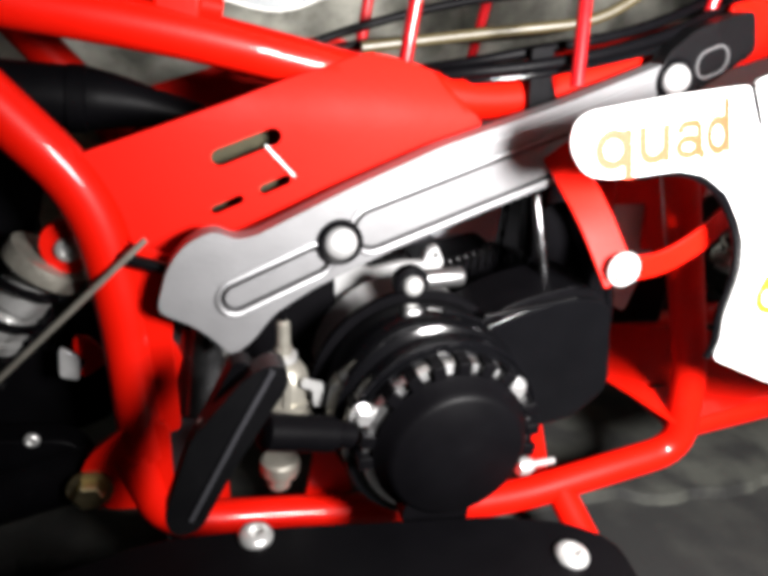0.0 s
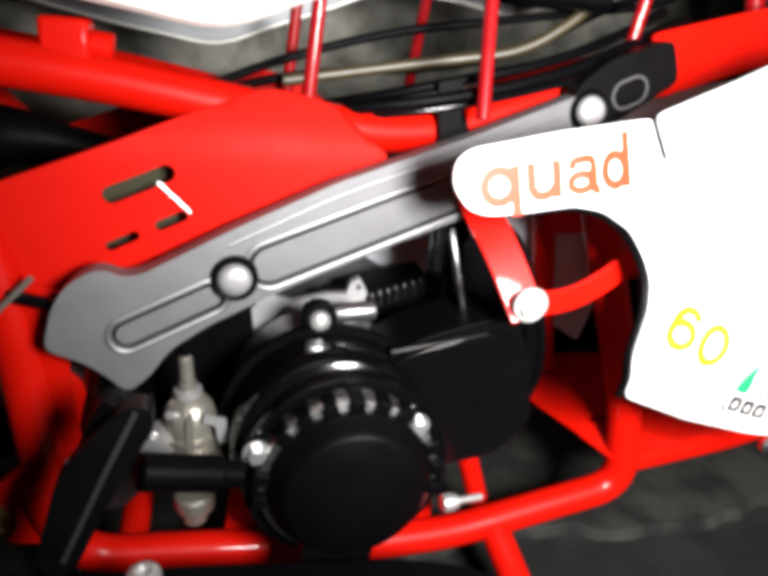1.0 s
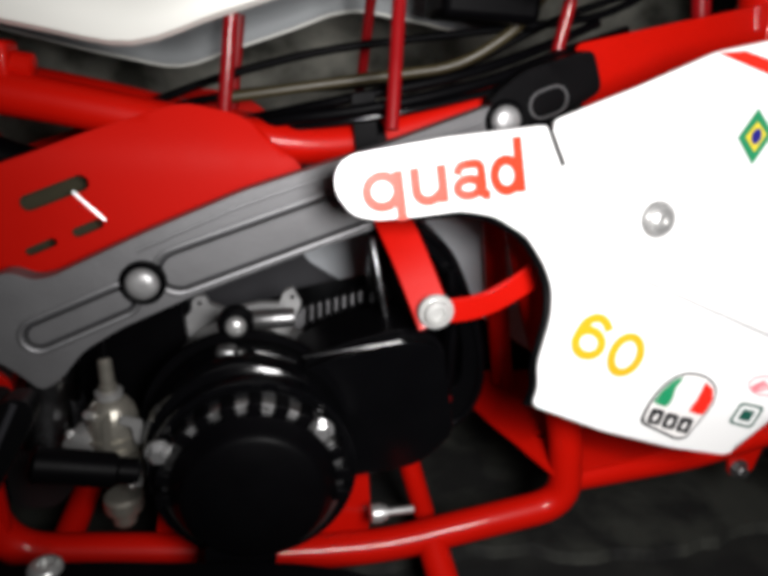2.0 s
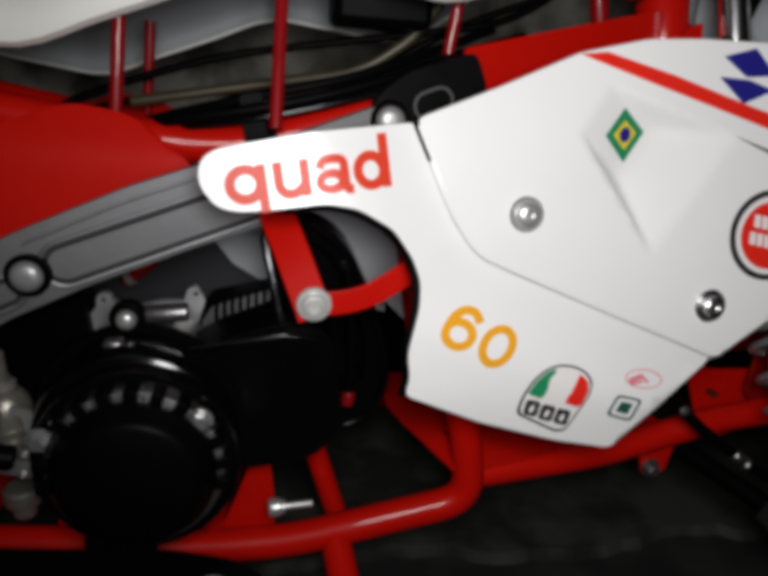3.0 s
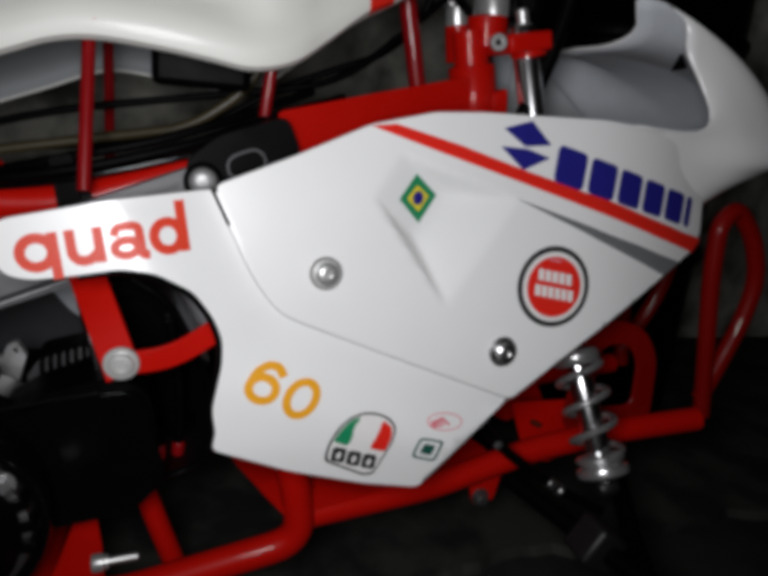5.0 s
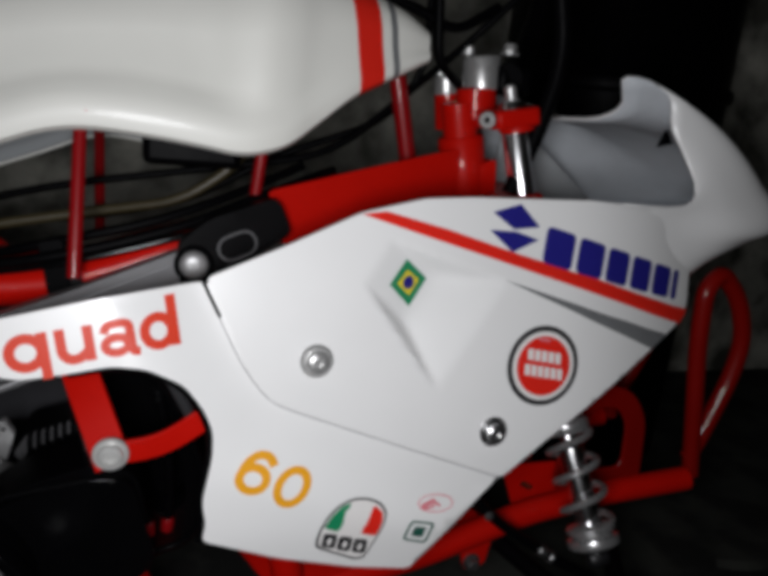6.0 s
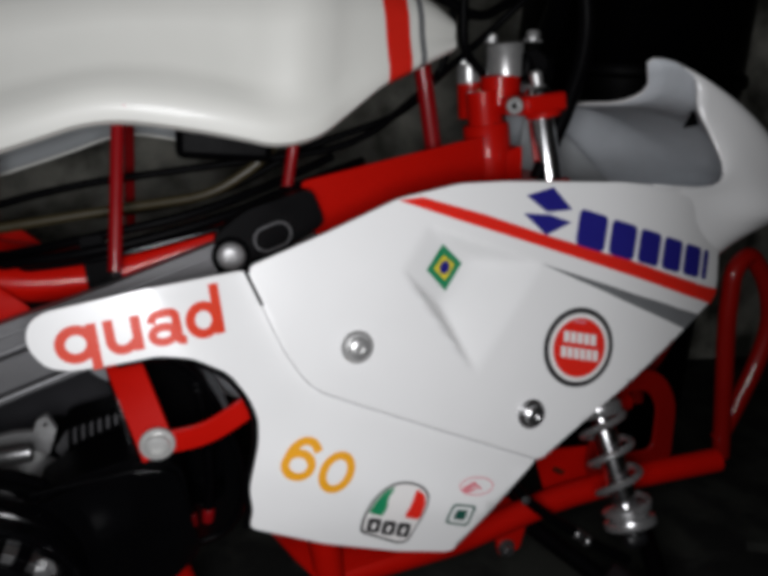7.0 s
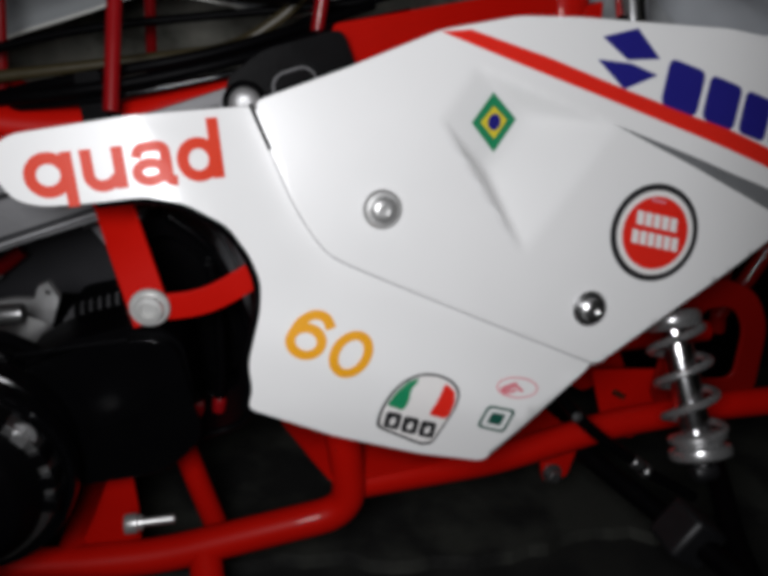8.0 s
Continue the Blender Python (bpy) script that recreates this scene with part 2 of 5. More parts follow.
def bolt(parent, at, r, axis=(0, -1, 0), mat=None, name="bolt", height=0.4, washer=0.0, label=""):
    """Button head with a hexagon socket, on a washer."""
    mat = mat or STEEL
    h = r * height
    prof = [(r * 0.98, 0), (r, h * 0.25), (r * 0.93, h * 0.6), (r * 0.75, h * 0.9), (r * 0.5, h), (r * 0.46, h), (r * 0.42, h * 0.35), (0, h * 0.3)]
    at = Vector(at)
    if washer:
        part("washer", lathe([(washer, 0), (washer, r * 0.14), (washer * 0.93, r * 0.2), (r * 0.7, r * 0.2)], at, axis, 28), STEEL if mat is BRASS else BLACK, parent)
        at = at + Vector(axis).normalized() * r * 0.15
    return part(name, lathe(prof, at, axis, 24), mat, parent, label)


def hexbolt(parent, a, axis, r, h, mat=None, name="hex_bolt", washer=1.5):
    mat = mat or STEEL
    bm = lathe([(r * washer, 0), (r * washer, h * 0.2), (r, h * 0.2)], a, axis, 24)
    bm = lathe([(r, h * 0.2), (r, h * 0.9), (r * 0.85, h), (0, h)], a, axis, 6, bm)
    return part(name, bm, mat, parent)


def ss(v):
    v = min(1.0, max(0.0, v))
    return v * v * (3 - 2 * v)

# ---- the place ----
GROUND = -0.04
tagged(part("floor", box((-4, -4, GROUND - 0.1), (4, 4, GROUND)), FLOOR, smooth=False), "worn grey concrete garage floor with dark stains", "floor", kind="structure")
edge = [(-1.2, -0.07)]
random.seed(4)
for i in range(130):
    x = -1.15 + i * 0.02
    edge.append((x, -0.055 + 0.09 * max(0, x - 0.3) + random.uniform(-0.006, 0.006) + 0.008 * math.sin(x * 21)))
edge += [(1.6, 0.62), (-1.2, 0.62)]
bm = bmesh.new()
low = [bm.verts.new((x, y, GROUND - 0.002)) for x, y in edge]
high = [bm.verts.new((x, y + (0.006 if 0 < i <= 130 else 0), GROUND + 0.011)) for i, (x, y) in enumerate(edge)]
bm.faces.new(high)
for i in range(len(edge)):
    j = (i + 1) % len(edge)
    bm.faces.new((low[i], low[j], high[j], high[i]))
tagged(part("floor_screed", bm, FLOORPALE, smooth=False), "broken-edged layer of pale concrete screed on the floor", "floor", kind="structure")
tagged(part("wall_back", box((-4, 0.62, GROUND), (4, 0.8, 2.6)), WALL, smooth=False), "rough stained grey concrete wall behind the quad", "wall", kind="structure")
tagged(part("wall_front", box((-4, -3.2, GROUND), (4, -3.0, 2.6)), WALL, smooth=False), "plain concrete wall facing the quad", "wall", kind="structure")
tagged(part("wall_left", box((-3.2, -3.0, GROUND), (-3.0, 0.62, 2.6)), WALL, smooth=False), "plain concrete end wall", "wall", kind="structure")
tagged(part("wall_right", box((3.0, -3.0, GROUND), (3.2, 0.62, 2.6)), WALL, smooth=False), "plain concrete end wall", "wall", kind="structure")
tagged(part("ceiling", box((-3.2, -3.2, 2.6), (3.2, 0.8, 2.7)), WALL, smooth=False), "plain concrete ceiling", "ceiling", kind="structure")

# ---- the quad bike ----
quad = tagged(new("quad_bike"), "small red-framed racing quad bike with white fairing and seat", "quad bike")
quad.location = (0, 0, 0)


def mirror(points):
    return [(x, -y, z) for x, y, z in points]


# frame tubes
TUBE = 0.0135
RAIL = [(-0.335, -0.113, 0.115), (-0.315, -0.11, 0.05), (-0.20, -0.106, 0.040), (-0.11, -0.105, 0.030), (-0.03, -0.105, 0.034), (0.119, -0.105, 0.070), (0.104, -0.105, 0.15), (0.06, -0.105, 0.26), (0.04, -0.09, 0.335)]
TOP = [(-0.46, -0.085, 0.388), (-0.30, -0.07, 0.374), (-0.17, -0.06, 0.353), (-0.08, -0.05, 0.345), (0.11, -0.035, 0.41), (0.25, -0.004, 0.455)]
REAR = [(-0.47, -0.105, 0.41), (-0.352, -0.10, 0.285), (-0.338, -0.103, 0.22), (-0.327, -0.108, 0.11)]
LOWFRONT = [(0.112, -0.098, 0.088), (0.24, -0.085, 0.098), (0.36, -0.072, 0.124), (0.45, -0.074, 0.140), (0.545, -0.077, 0.150)]
for side, flip in (("near", list), ("far", mirror)):
    part("side_rail", sweep(flip(RAIL), TUBE, 16, 0.028), RED, quad)
    tube = part("top_tube", sweep(flip(TOP), 0.0145, 16, 0.05), RED, quad)
    if side == "far":
        tube.location.z = -0.008
    part("rear_upright", sweep(flip(REAR), 0.0155, 16, 0.035), RED, quad)
    part("front_rail", sweep(flip(LOWFRONT), 0.0125, 14, 0.02), RED, quad)
for x, z, r in ((-0.28, 0.045, 0.011), (-0.095, 0.034, 0.011), (0.135, 0.078, 0.011)):
    part("cross_tube", sweep([(x, -0.105 + 0.2 * max(0, x), z), (x, 0.105 - 0.2 * max(0, x), z)], r, 14, 0), RED, quad)

# head tube, forks and clamps
head_dir = (Vector((0.285, 0, 0.43)) - Vector((0.262, 0, 0.535))).normalized()
head_top = Vector((0.268, 0.0, 0.485))
part("head_tube", lathe([(0.02, 0), (0.0215, 0.002), (0.0215, 0.07), (0.02, 0.072)], head_top, head_dir), RED, quad)
part("steering_stem", lathe([(0.014, -0.03), (0.016, -0.03), (0.016, 0.0)], head_top, head_dir), RED, quad)
for y in (-0.048, 0.048):
    fork_top = Vector((0.292, y, 0.515))
    fd = (Vector((0.316, y, 0.435)) - fork_top).normalized()
    fork = part("fork_tube", lathe([(0.0, -0.004), (0.009, -0.004), (0.0118, 0), (0.0118, 0.30)], fork_top, fd), CHROME, quad, "polished chrome fork tube")
    part("fork_cap", lathe([(0.003, -0.018), (0.005, -0.016), (0.005, -0.006), (0.008, -0.004), (0.008, 0.001)], fork_top, fd, 16), STEEL, fork)
for dz, name in ((0.0, "upper_clamp"), (0.075, "lower_clamp")):
    c = Vector((0.287, 0, 0.504)) + head_dir * dz
    bm = box((-0.014, -0.064, -0.008), (0.026, 0.064, 0.008), m=Matrix.Translation(c) @ Matrix.Rotation(radians(-12), 4, "Y"))
    clamp = part(name, bm, RED, quad, "red triple clamp", bevel=0.003)
pinch = part("bolt", lathe([(0.0070, 0), (0.0070, 0.0028), (0.0062, 0.0036), (0.0036, 0.0036), (0.0032, 0.0012), (0, 0.0012)], (0.262, -0.064, 0.501), (-0.2, -0.97, 0.05), 24), STEEL, clamp)
part("socket", lathe([(0.0, 0.0018), (0.0027, 0.0018), (0.0027, 0.001)], (0.262, -0.064, 0.501), (-0.2, -0.97, 0.05), 6), BLACK, pinch)

# beam plate that joins the cast side bar to the head
for s in (-1,):
    bm = slab(rounded([(0.085, 0.43), (0.17, 0.452), (0.262, 0.475), (0.262, 0.425), (0.19, 0.41), (0.10, 0.385)], 0.006), lambda x, z: s * (0.052 - 0.2 * (x - 0.1)) - (0.003 if s > 0 else 0), 0.004)
    part("gusset_plate", bm, RED, quad, bevel=0.001)

# cast aluminium side bars
BAR = [(-0.317, 0.226), (-0.311, 0.252), (-0.302, 0.266), (-0.286, 0.2745), (-0.273, 0.268), (-0.262, 0.270), (-0.21, 0.296), (-0.148, 0.324), (-0.056, 0.356), (0.036, 0.392), (0.05, 0.372), (0.0, 0.345),
       (-0.046, 0.303), (-0.104, 0.283), (-0.173, 0.257), (-0.224, 0.234), (-0.248, 0.219), (-0.262, 0.20), (-0.274, 0.192), (-0.283, 0.203), (-0.296, 0.215)]


GROOVES = (((-0.272, 0.2315), (-0.224, 0.2525), 0.018), ((-0.188, 0.2715), (0.0, 0.341), 0.027))


def bar_y(x, z):
    return -0.119 + 0.16 * (x + 0.21)


for s in (-1, 1):
    def side_y(x, z, s=s):
        return bar_y(x, z) if s < 0 else -bar_y(x, z) - 0.014
    bar = part("side_bar", slab(rounded(BAR, 0.007), side_y, 0.014, holes=[capsule(a, b, w, 10) for a, b, w in GROOVES]), ALU, quad, "cast aluminium frame bar with raised ribs", bevel=0.0055)
    if s > 0:
        bar.location.z = -0.04
    if s < 0:
        for a, b, w in GROOVES:
            part("raised_panel", slab(capsule(a, b, w - 0.0050, 10), lambda x, z: bar_y(x, z) + 0.0006, 0.008), ALU, bar, bevel=0.002)
            # groove floor far darker than the bar, its colour deepening the groove's shade
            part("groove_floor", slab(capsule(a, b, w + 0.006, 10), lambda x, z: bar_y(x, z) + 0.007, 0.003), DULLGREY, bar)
            loop = [(x, bar_y(x, z) + 0.0006, z) for x, z in capsule(a, b, w + 0.004, 10)]
            part("rib", sweep(loop + loop[:1], 0.0023, 8, 0), ALU, bar)
        ridge = [(-0.213, 0.2855), (-0.146, 0.3160), (-0.053, 0.3485), (0.012, 0.3735)]
        part("rib", sweep([(x, bar_y(x, z) + 0.0004, z) for x, z in ridge], 0.0014, 8, 0.02), ALU, bar)
        tip = slab(rounded([(0.016, 0.390), (0.039, 0.41), (0.091, 0.428), (0.104, 0.40), (0.072, 0.379), (0.03, 0.355), (0.020, 0.356)], 0.008), lambda x, z: bar_y(x, z) - 0.002, 0.016)
        part("bar_end", tip, MOULDED, bar, "dark grey moulded end cover", bevel=0.0015)
        for x, z in ((-0.21, 0.265), (0.029, 0.376)):
            y = bar_y(x, z)
            part("washer", lathe([(0.0145, -0.002), (0.0145, 0.004), (0.013, 0.0055), (0.0105, 0.0045)], (x, y, z), (0, -1, 0)), BLACK, bar)
            part("bolt", lathe([(0.0105, 0.0), (0.0105, 0.005), (0.0095, 0.0075), (0.007, 0.0092), (0.003, 0.0098), (0.0, 0.0098)], (x, y, z), (0, -1, 0)), LUGMETAL, bar)
        rib = slab(capsule((0.056, 0.388), (0.066, 0.392), 0.02), lambda x, z: bar_y(x, z) - 0.0035, 0.003, holes=[capsule((0.056, 0.388), (0.066, 0.392), 0.0175)])
        part("badge_rim", rib, ALU, bar, "bare metal rim")

# red side plate with slots
PLATE = [(-0.362, 0.306), (-0.239, 0.356), (-0.19, 0.374), (-0.15, 0.368), (-0.105, 0.333), (-0.14, 0.31), (-0.21, 0.28), (-0.262, 0.258), (-0.315, 0.236), (-0.335, 0.255)]
SLOTS = [capsule((-0.281, 0.3085), (-0.250, 0.3220), 0.0105), capsule((-0.254, 0.2895), (-0.241, 0.2955), 0.0066), capsule((-0.283, 0.2765), (-0.269, 0.2830), 0.0056)]


def plate_y(x, z):
    u = max(-30, min(30, (z - 0.342) / 0.005))
    return -0.095 + 0.5 * 0.005 * math.log1p(math.exp(u)) + 0.1 * (x + 0.25)


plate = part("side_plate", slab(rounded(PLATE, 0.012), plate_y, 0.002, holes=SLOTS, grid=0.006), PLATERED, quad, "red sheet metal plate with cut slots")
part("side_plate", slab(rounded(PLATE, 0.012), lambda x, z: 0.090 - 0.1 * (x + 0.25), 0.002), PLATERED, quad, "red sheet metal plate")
part("slot_edge", sweep([(-0.2545, -0.096, 0.3165), (-0.236, -0.096, 0.2985)], 0.0008, 8, 0), STEEL, quad)

# rear pivot gusset
part("upright_plate", slab(rounded([(-0.338, 0.262), (-0.305, 0.25), (-0.309, 0.197), (-0.304, 0.13), (-0.33, 0.12)], 0.004), flat_at(-0.113), 0.003), RED, quad, bevel=0.0008)
part("pivot_gusset", slab(rounded([(-0.372, 0.088), (-0.362, 0.116), (-0.335, 0.14), (-0.312, 0.14), (-0.308, 0.07), (-0.352, 0.073)], 0.008), flat_at(-0.119), 0.005), RED, quad, bevel=0.001)
hexbolt(quad, (-0.361, -0.119, 0.092), (0, -1, 0), 0.0095, 0.011, BRASS, "pivot_bolt")
part("swing_arm", sweep([(-0.36, -0.10, 0.092), (-0.47, -0.10, 0.06), (-0.62, -0.10, 0.06)], 0.02, 12, 0.03, 0.6), BLACK, quad, "black steel swing arm")

# white side panels
RECESS = [(0.143, 0.381), (0.162, 0.412), (0.256, 0.3855), (0.201, 0.305)]


def edge_dist(p, a, b):
    ax, az = a
    bx, bz = b
    n = math.hypot(bx - ax, bz - az)
    return ((bx - ax) * (p[1] - az) - (bz - az) * (p[0] - ax)) / n


def skin(x, z):
    u = (z - 0.25) / 0.03
    sp = 0.03 * math.log1p(math.exp(max(-30, min(30, u))))
    return -0.178 + 0.2 * sp + 1.4 * max(0, x - 0.3) ** 2 + 0.1 * max(0, 0.2 - z)


def skin_upper(x, z):
    y = skin(x, z)
    p = (x, z)
    l, t, r, b = RECESS
    d = [-edge_dist(p, l, t), -edge_dist(p, t, r), -edge_dist(p, r, b), -edge_dist(p, b, l)]
    if min(d) > 0:
        facets = [max(1e-4, k) for k in (d[0] / 0.044, d[1] / 0.0145, d[2] / 0.047, d[3] / 0.008)]
        y += 0.0125 * sum(k ** -8 for k in facets) ** -0.125
    return y


TAIL = [(-0.098, 0.342), (-0.096, 0.351), (-0.088, 0.357), (-0.031, 0.370), (0.033, 0.3805), (0.05, 0.372), (0.075, 0.33), (0.10, 0.305), (0.262, 0.245), (0.258, 0.231), (0.196, 0.1575), (0.15, 0.1655), (0.092, 0.1815), (0.037, 0.203),
        (0.040, 0.2145), (0.037, 0.232), (0.043, 0.264), (0.0425, 0.282), (0.036, 0.297), (0.023, 0.314), (0.0, 0.3255), (-0.021, 0.328), (-0.045, 0.324), (-0.073, 0.3205), (-0.087, 0.323), (-0.096, 0.334)]
UPPER = [(0.0345, 0.383), (0.088, 0.406), (0.139, 0.430), (0.186, 0.442), (0.224, 0.445), (0.326, 0.448), (0.40, 0.444), (0.452, 0.42), (0.452, 0.361), (0.445, 0.348), (0.421, 0.337), (0.398, 0.325), (0.319, 0.277), (0.261, 0.233), (0.103, 0.291), (0.079, 0.301), (0.061, 0.325)]
SEAM = [(0.0325, 0.381), (0.046, 0.352), (0.0595, 0.3245), (0.078, 0.3), (0.103, 0.29), (0.18, 0.2615), (0.2595, 0.2325)]


def pull(p):
    """The tail swells outwards, away from its seam."""
    d = 1.0
    for a, b in zip(SEAM, SEAM[1:]):
        ax, az, bx, bz = *a, *b
        u = ((p.x - ax) * (bx - ax) + (p.z - az) * (bz - az)) / ((bx - ax) ** 2 + (bz - az) ** 2)
        u = min(1, max(0, u))
        d = min(d, math.hypot(p.x - ax - u * (bx - ax), p.z - az - u * (bz - az)))
    k = 0.0125 * ss(d / 0.062) / 0.39
    return p.lerp(Vector((-0.04, -0.565, 0.43)), k)


for s in (-1, 1):
    def tail_y(x, z, s=s):
        return skin(x, z) + 0.0025 if s < 0 else -skin(x, z) - 0.005
    def up_y(x, z, s=s):
        return skin_upper(x, z) if s < 0 else -skin_upper(x, z) - 0.0025
    tail = part("tail_panel", slab(rounded(TAIL, 0.006, 3), tail_y, 0.0025, grid=0.009, place=pull if s < 0 else None), WHITE, quad, "glossy white plastic tail of the fairing with red lettering")
    upper = part("side_panel", slab(rounded(UPPER if s < 0 else [(x, z - (0.02 if z > 0.38 and x < 0.3 else 0)) for x, z in UPPER], 0.005, 3), up_y, 0.0025, grid=0.0035), WHITE, quad, "glossy white plastic fairing side with stickers")
    if s < 0:
        near_tail, near_upper = tail, upper
    else:
        tail.location.z = upper.location.z = -0.05
for x, z in ((0.110, 0.328), (0.250, 0.271)):
    at = Vector((x, skin(x, z), z))
    part("washer", lathe([(0.0118, -0.001), (0.0118, 0.001), (0.010, 0.0028), (0.0075, 0.003)], at, (0, -1, 0.15)), STEEL if x < 0.2 else FLYWHEEL, near_upper)
    part("bolt", lathe([(0.0078, 0.002), (0.0078, 0.004), (0.0072, 0.0062), (0.005, 0.0078), (0.0032, 0.0078), (0.003, 0.0055), (0, 0.0055)], at, (0, -1, 0.15)), STEEL if x < 0.2 else FLYWHEEL, near_upper)

# nose cowl: beak line below, cut edge above
BEAK = [(0.36, -0.1345, 0.436), (0.43, -0.1205, 0.433), (0.50, -0.117, 0.429), (0.560, -0.102, 0.429), (0.592, -0.070, 0.433), (0.610, -0.031, 0.437), (0.616, 0, 0.438)]
EDGE = [(0.36, -0.132, 0.447), (0.432, -0.118, 0.447), (0.446, -0.110, 0.463), (0.437, -0.10, 0.488), (0.424, -0.094, 0.510), (0.420, -0.090, 0.534), (0.398, -0.088, 0.547), (0.372, -0.084, 0.547), (0.382, -0.074, 0.526), (0.376, -0.05, 0.514), (0.372, 0, 0.512)]
EDGE_FAR = [(0.33, -0.132, 0.447), (0.325, -0.128, 0.462), (0.325, -0.12, 0.48), (0.33, -0.112, 0.50), (0.335, -0.105, 0.52), (0.345, -0.096, 0.532), (0.352, -0.086, 0.53), (0.362, -0.066, 0.516), (0.372, -0.035, 0.511), (0.372, 0, 0.512)]
SKIRT = [(0.36, -0.13, 0.385), (0.44, -0.1185, 0.381), (0.478, -0.10, 0.388), (0.515, -0.075, 0.40), (0.545, -0.046, 0.41), (0.562, -0.018, 0.415), (0.565, 0, 0.415)]


def along(points, u):
    """A place u of the way along a smooth line through the points."""
    n = len(points) - 1
    i = min(int(u * n), n - 1)
    t = u * n - i
    p = [Vector(points[max(0, min(n, i + k))]) for k in (-1, 0, 1, 2)]
    return 0.5 * (2 * p[1] + (p[2] - p[0]) * t + (2 * p[0] - 5 * p[1] + 4 * p[2] - p[3]) * t * t + (3 * p[1] - p[0] - 3 * p[2] + p[3]) * t ** 3)


def cowl():
    bm = bmesh.new()
    us = [i / 28 for i in range(29)]
    cols = []
    for mirrored in (False, True):
        for u in (us if not mirrored else us[-2::-1]):
            a, b, c = along(SKIRT, u), along(BEAK, u), along(EDGE_FAR if mirrored else EDGE, u)
            out = Vector((0.35, -0.75 * (1 - u), 0.8)).normalized()
            low = [a.lerp(b, k / 6) + Vector((0.3, -0.5, 0)).normalized() * 0.004 * math.sin(math.pi * k / 6) for k in range(7)]
            high = [b.lerp(c, k / 12) + out * 0.027 * u * math.sin(math.pi * k / 12) for k in range(13)]
            lip = b + (b - Vector((0.43, 0, 0.442))).normalized() * 0.016 * ss((u - 0.10) / 0.40)
            col = low[:4] + [low[4] * (1 - t) ** 2 + lip * 2 * t * (1 - t) + high[3] * t * t for t in (0, 0.15, 0.3, 0.45, 0.6, 0.75, 0.9, 1)] + high[4:]
            cols.append([bm.verts.new((p.x, -p.y if mirrored else p.y, p.z)) for p in col])
    for a, b in zip(cols, cols[1:]):
        for k in range(len(a) - 1):
            bm.faces.new((a[k], b[k], b[k + 1], a[k + 1]))
    bmesh.ops.remove_doubles(bm, verts=bm.verts[:], dist=0.0004)
    return bm


nose = part("nose_cowl", cowl(), WHITE, quad, "white nose cowl, open at the back, grey inside")
nose.data.materials.append(INNER)
mod = nose.modifiers.new("wall", "SOLIDIFY")
mod.thickness, mod.offset, mod.material_offset = 0.003, -1, 1

# seat shell
SEAT = [  # x, half width at the lip, lip height, top height, half width above
    (-0.50, 0.063, 0.468, 0.66, 0.046), (-0.42, 0.078, 0.438, 0.62, 0.058), (-0.33, 0.083, 0.420, 0.585, 0.065), (-0.27, 0.083, 0.411, 0.57, 0.067), (-0.217, 0.083, 0.4065, 0.56, 0.068), (-0.167, 0.083, 0.426, 0.56, 0.067), (-0.135, 0.083, 0.4385, 0.565, 0.067),
    (-0.099, 0.083, 0.453, 0.57, 0.067), (-0.07, 0.083, 0.464, 0.575, 0.067), (-0.041, 0.083, 0.468, 0.58, 0.067), (0.004, 0.083, 0.465, 0.59, 0.067), (0.036, 0.083, 0.461, 0.595, 0.0675), (0.058, 0.0825, 0.458, 0.60, 0.075), (0.078, 0.0805, 0.4605, 0.605, 0.0775),
    (0.098, 0.0745, 0.468, 0.606, 0.072), (0.12, 0.064, 0.484, 0.604, 0.061), (0.15, 0.055, 0.508, 0.598, 0.051), (0.174, 0.048, 0.521, 0.592, 0.044), (0.197, 0.041, 0.533, 0.584, 0.037), (0.217, 0.034, 0.543, 0.572, 0.03)]


def seat_ring(x, w, zb, zt, wt):
    h = zt - zb
    k = min(1.0, h / 0.12)
    q = min(w, wt + 0.016) - wt  # depth of the panel behind the rolled lip
    half = [(w - 0.018, zb + 0.006), (w - 0.004, zb), (w + 0.002 * k, zb + 0.003), (w + 0.0035 * k, zb + 0.011 * k), (w + 0.0028 * k, zb + 0.021 * k), (w - 0.001 * k, zb + 0.029 * k), (wt + 0.55 * q, zb + 0.037 * k), (wt + 0.14 * q, zb + 0.047 * k),
            (wt, zb + 0.6 * h), (wt * 0.93, zb + 0.76 * h), (wt * 0.75, zb + 0.9 * h), (wt * 0.4, zb + 0.98 * h), (0, zt)]
    return [(x, -y, z) for y, z in half] + [(x, 2 * y, z - 0.26 * y * k) for y, z in half[-2:0:-1]]


def seat_shell(rows):
    bm = bmesh.new()
    rings = [[bm.verts.new(p) for p in seat_ring(*r)] for r in rows]
    for a, b in zip(rings, rings[1:]):
        for k in range(len(a) - 1):
            bm.faces.new((a[k], a[k + 1], b[k + 1], b[k]))
    for ring in (rings[0], rings[-1]):
        bm.faces.new(ring if ring is rings[-1] else ring[::-1])
    return bm


def between(rows, x):
    for a, b in zip(rows, rows[1:]):
        if a[0] <= x <= b[0]:
            t = (x - a[0]) / (b[0] - a[0])
            return tuple(p + (q - p) * t for p, q in zip(a, b))


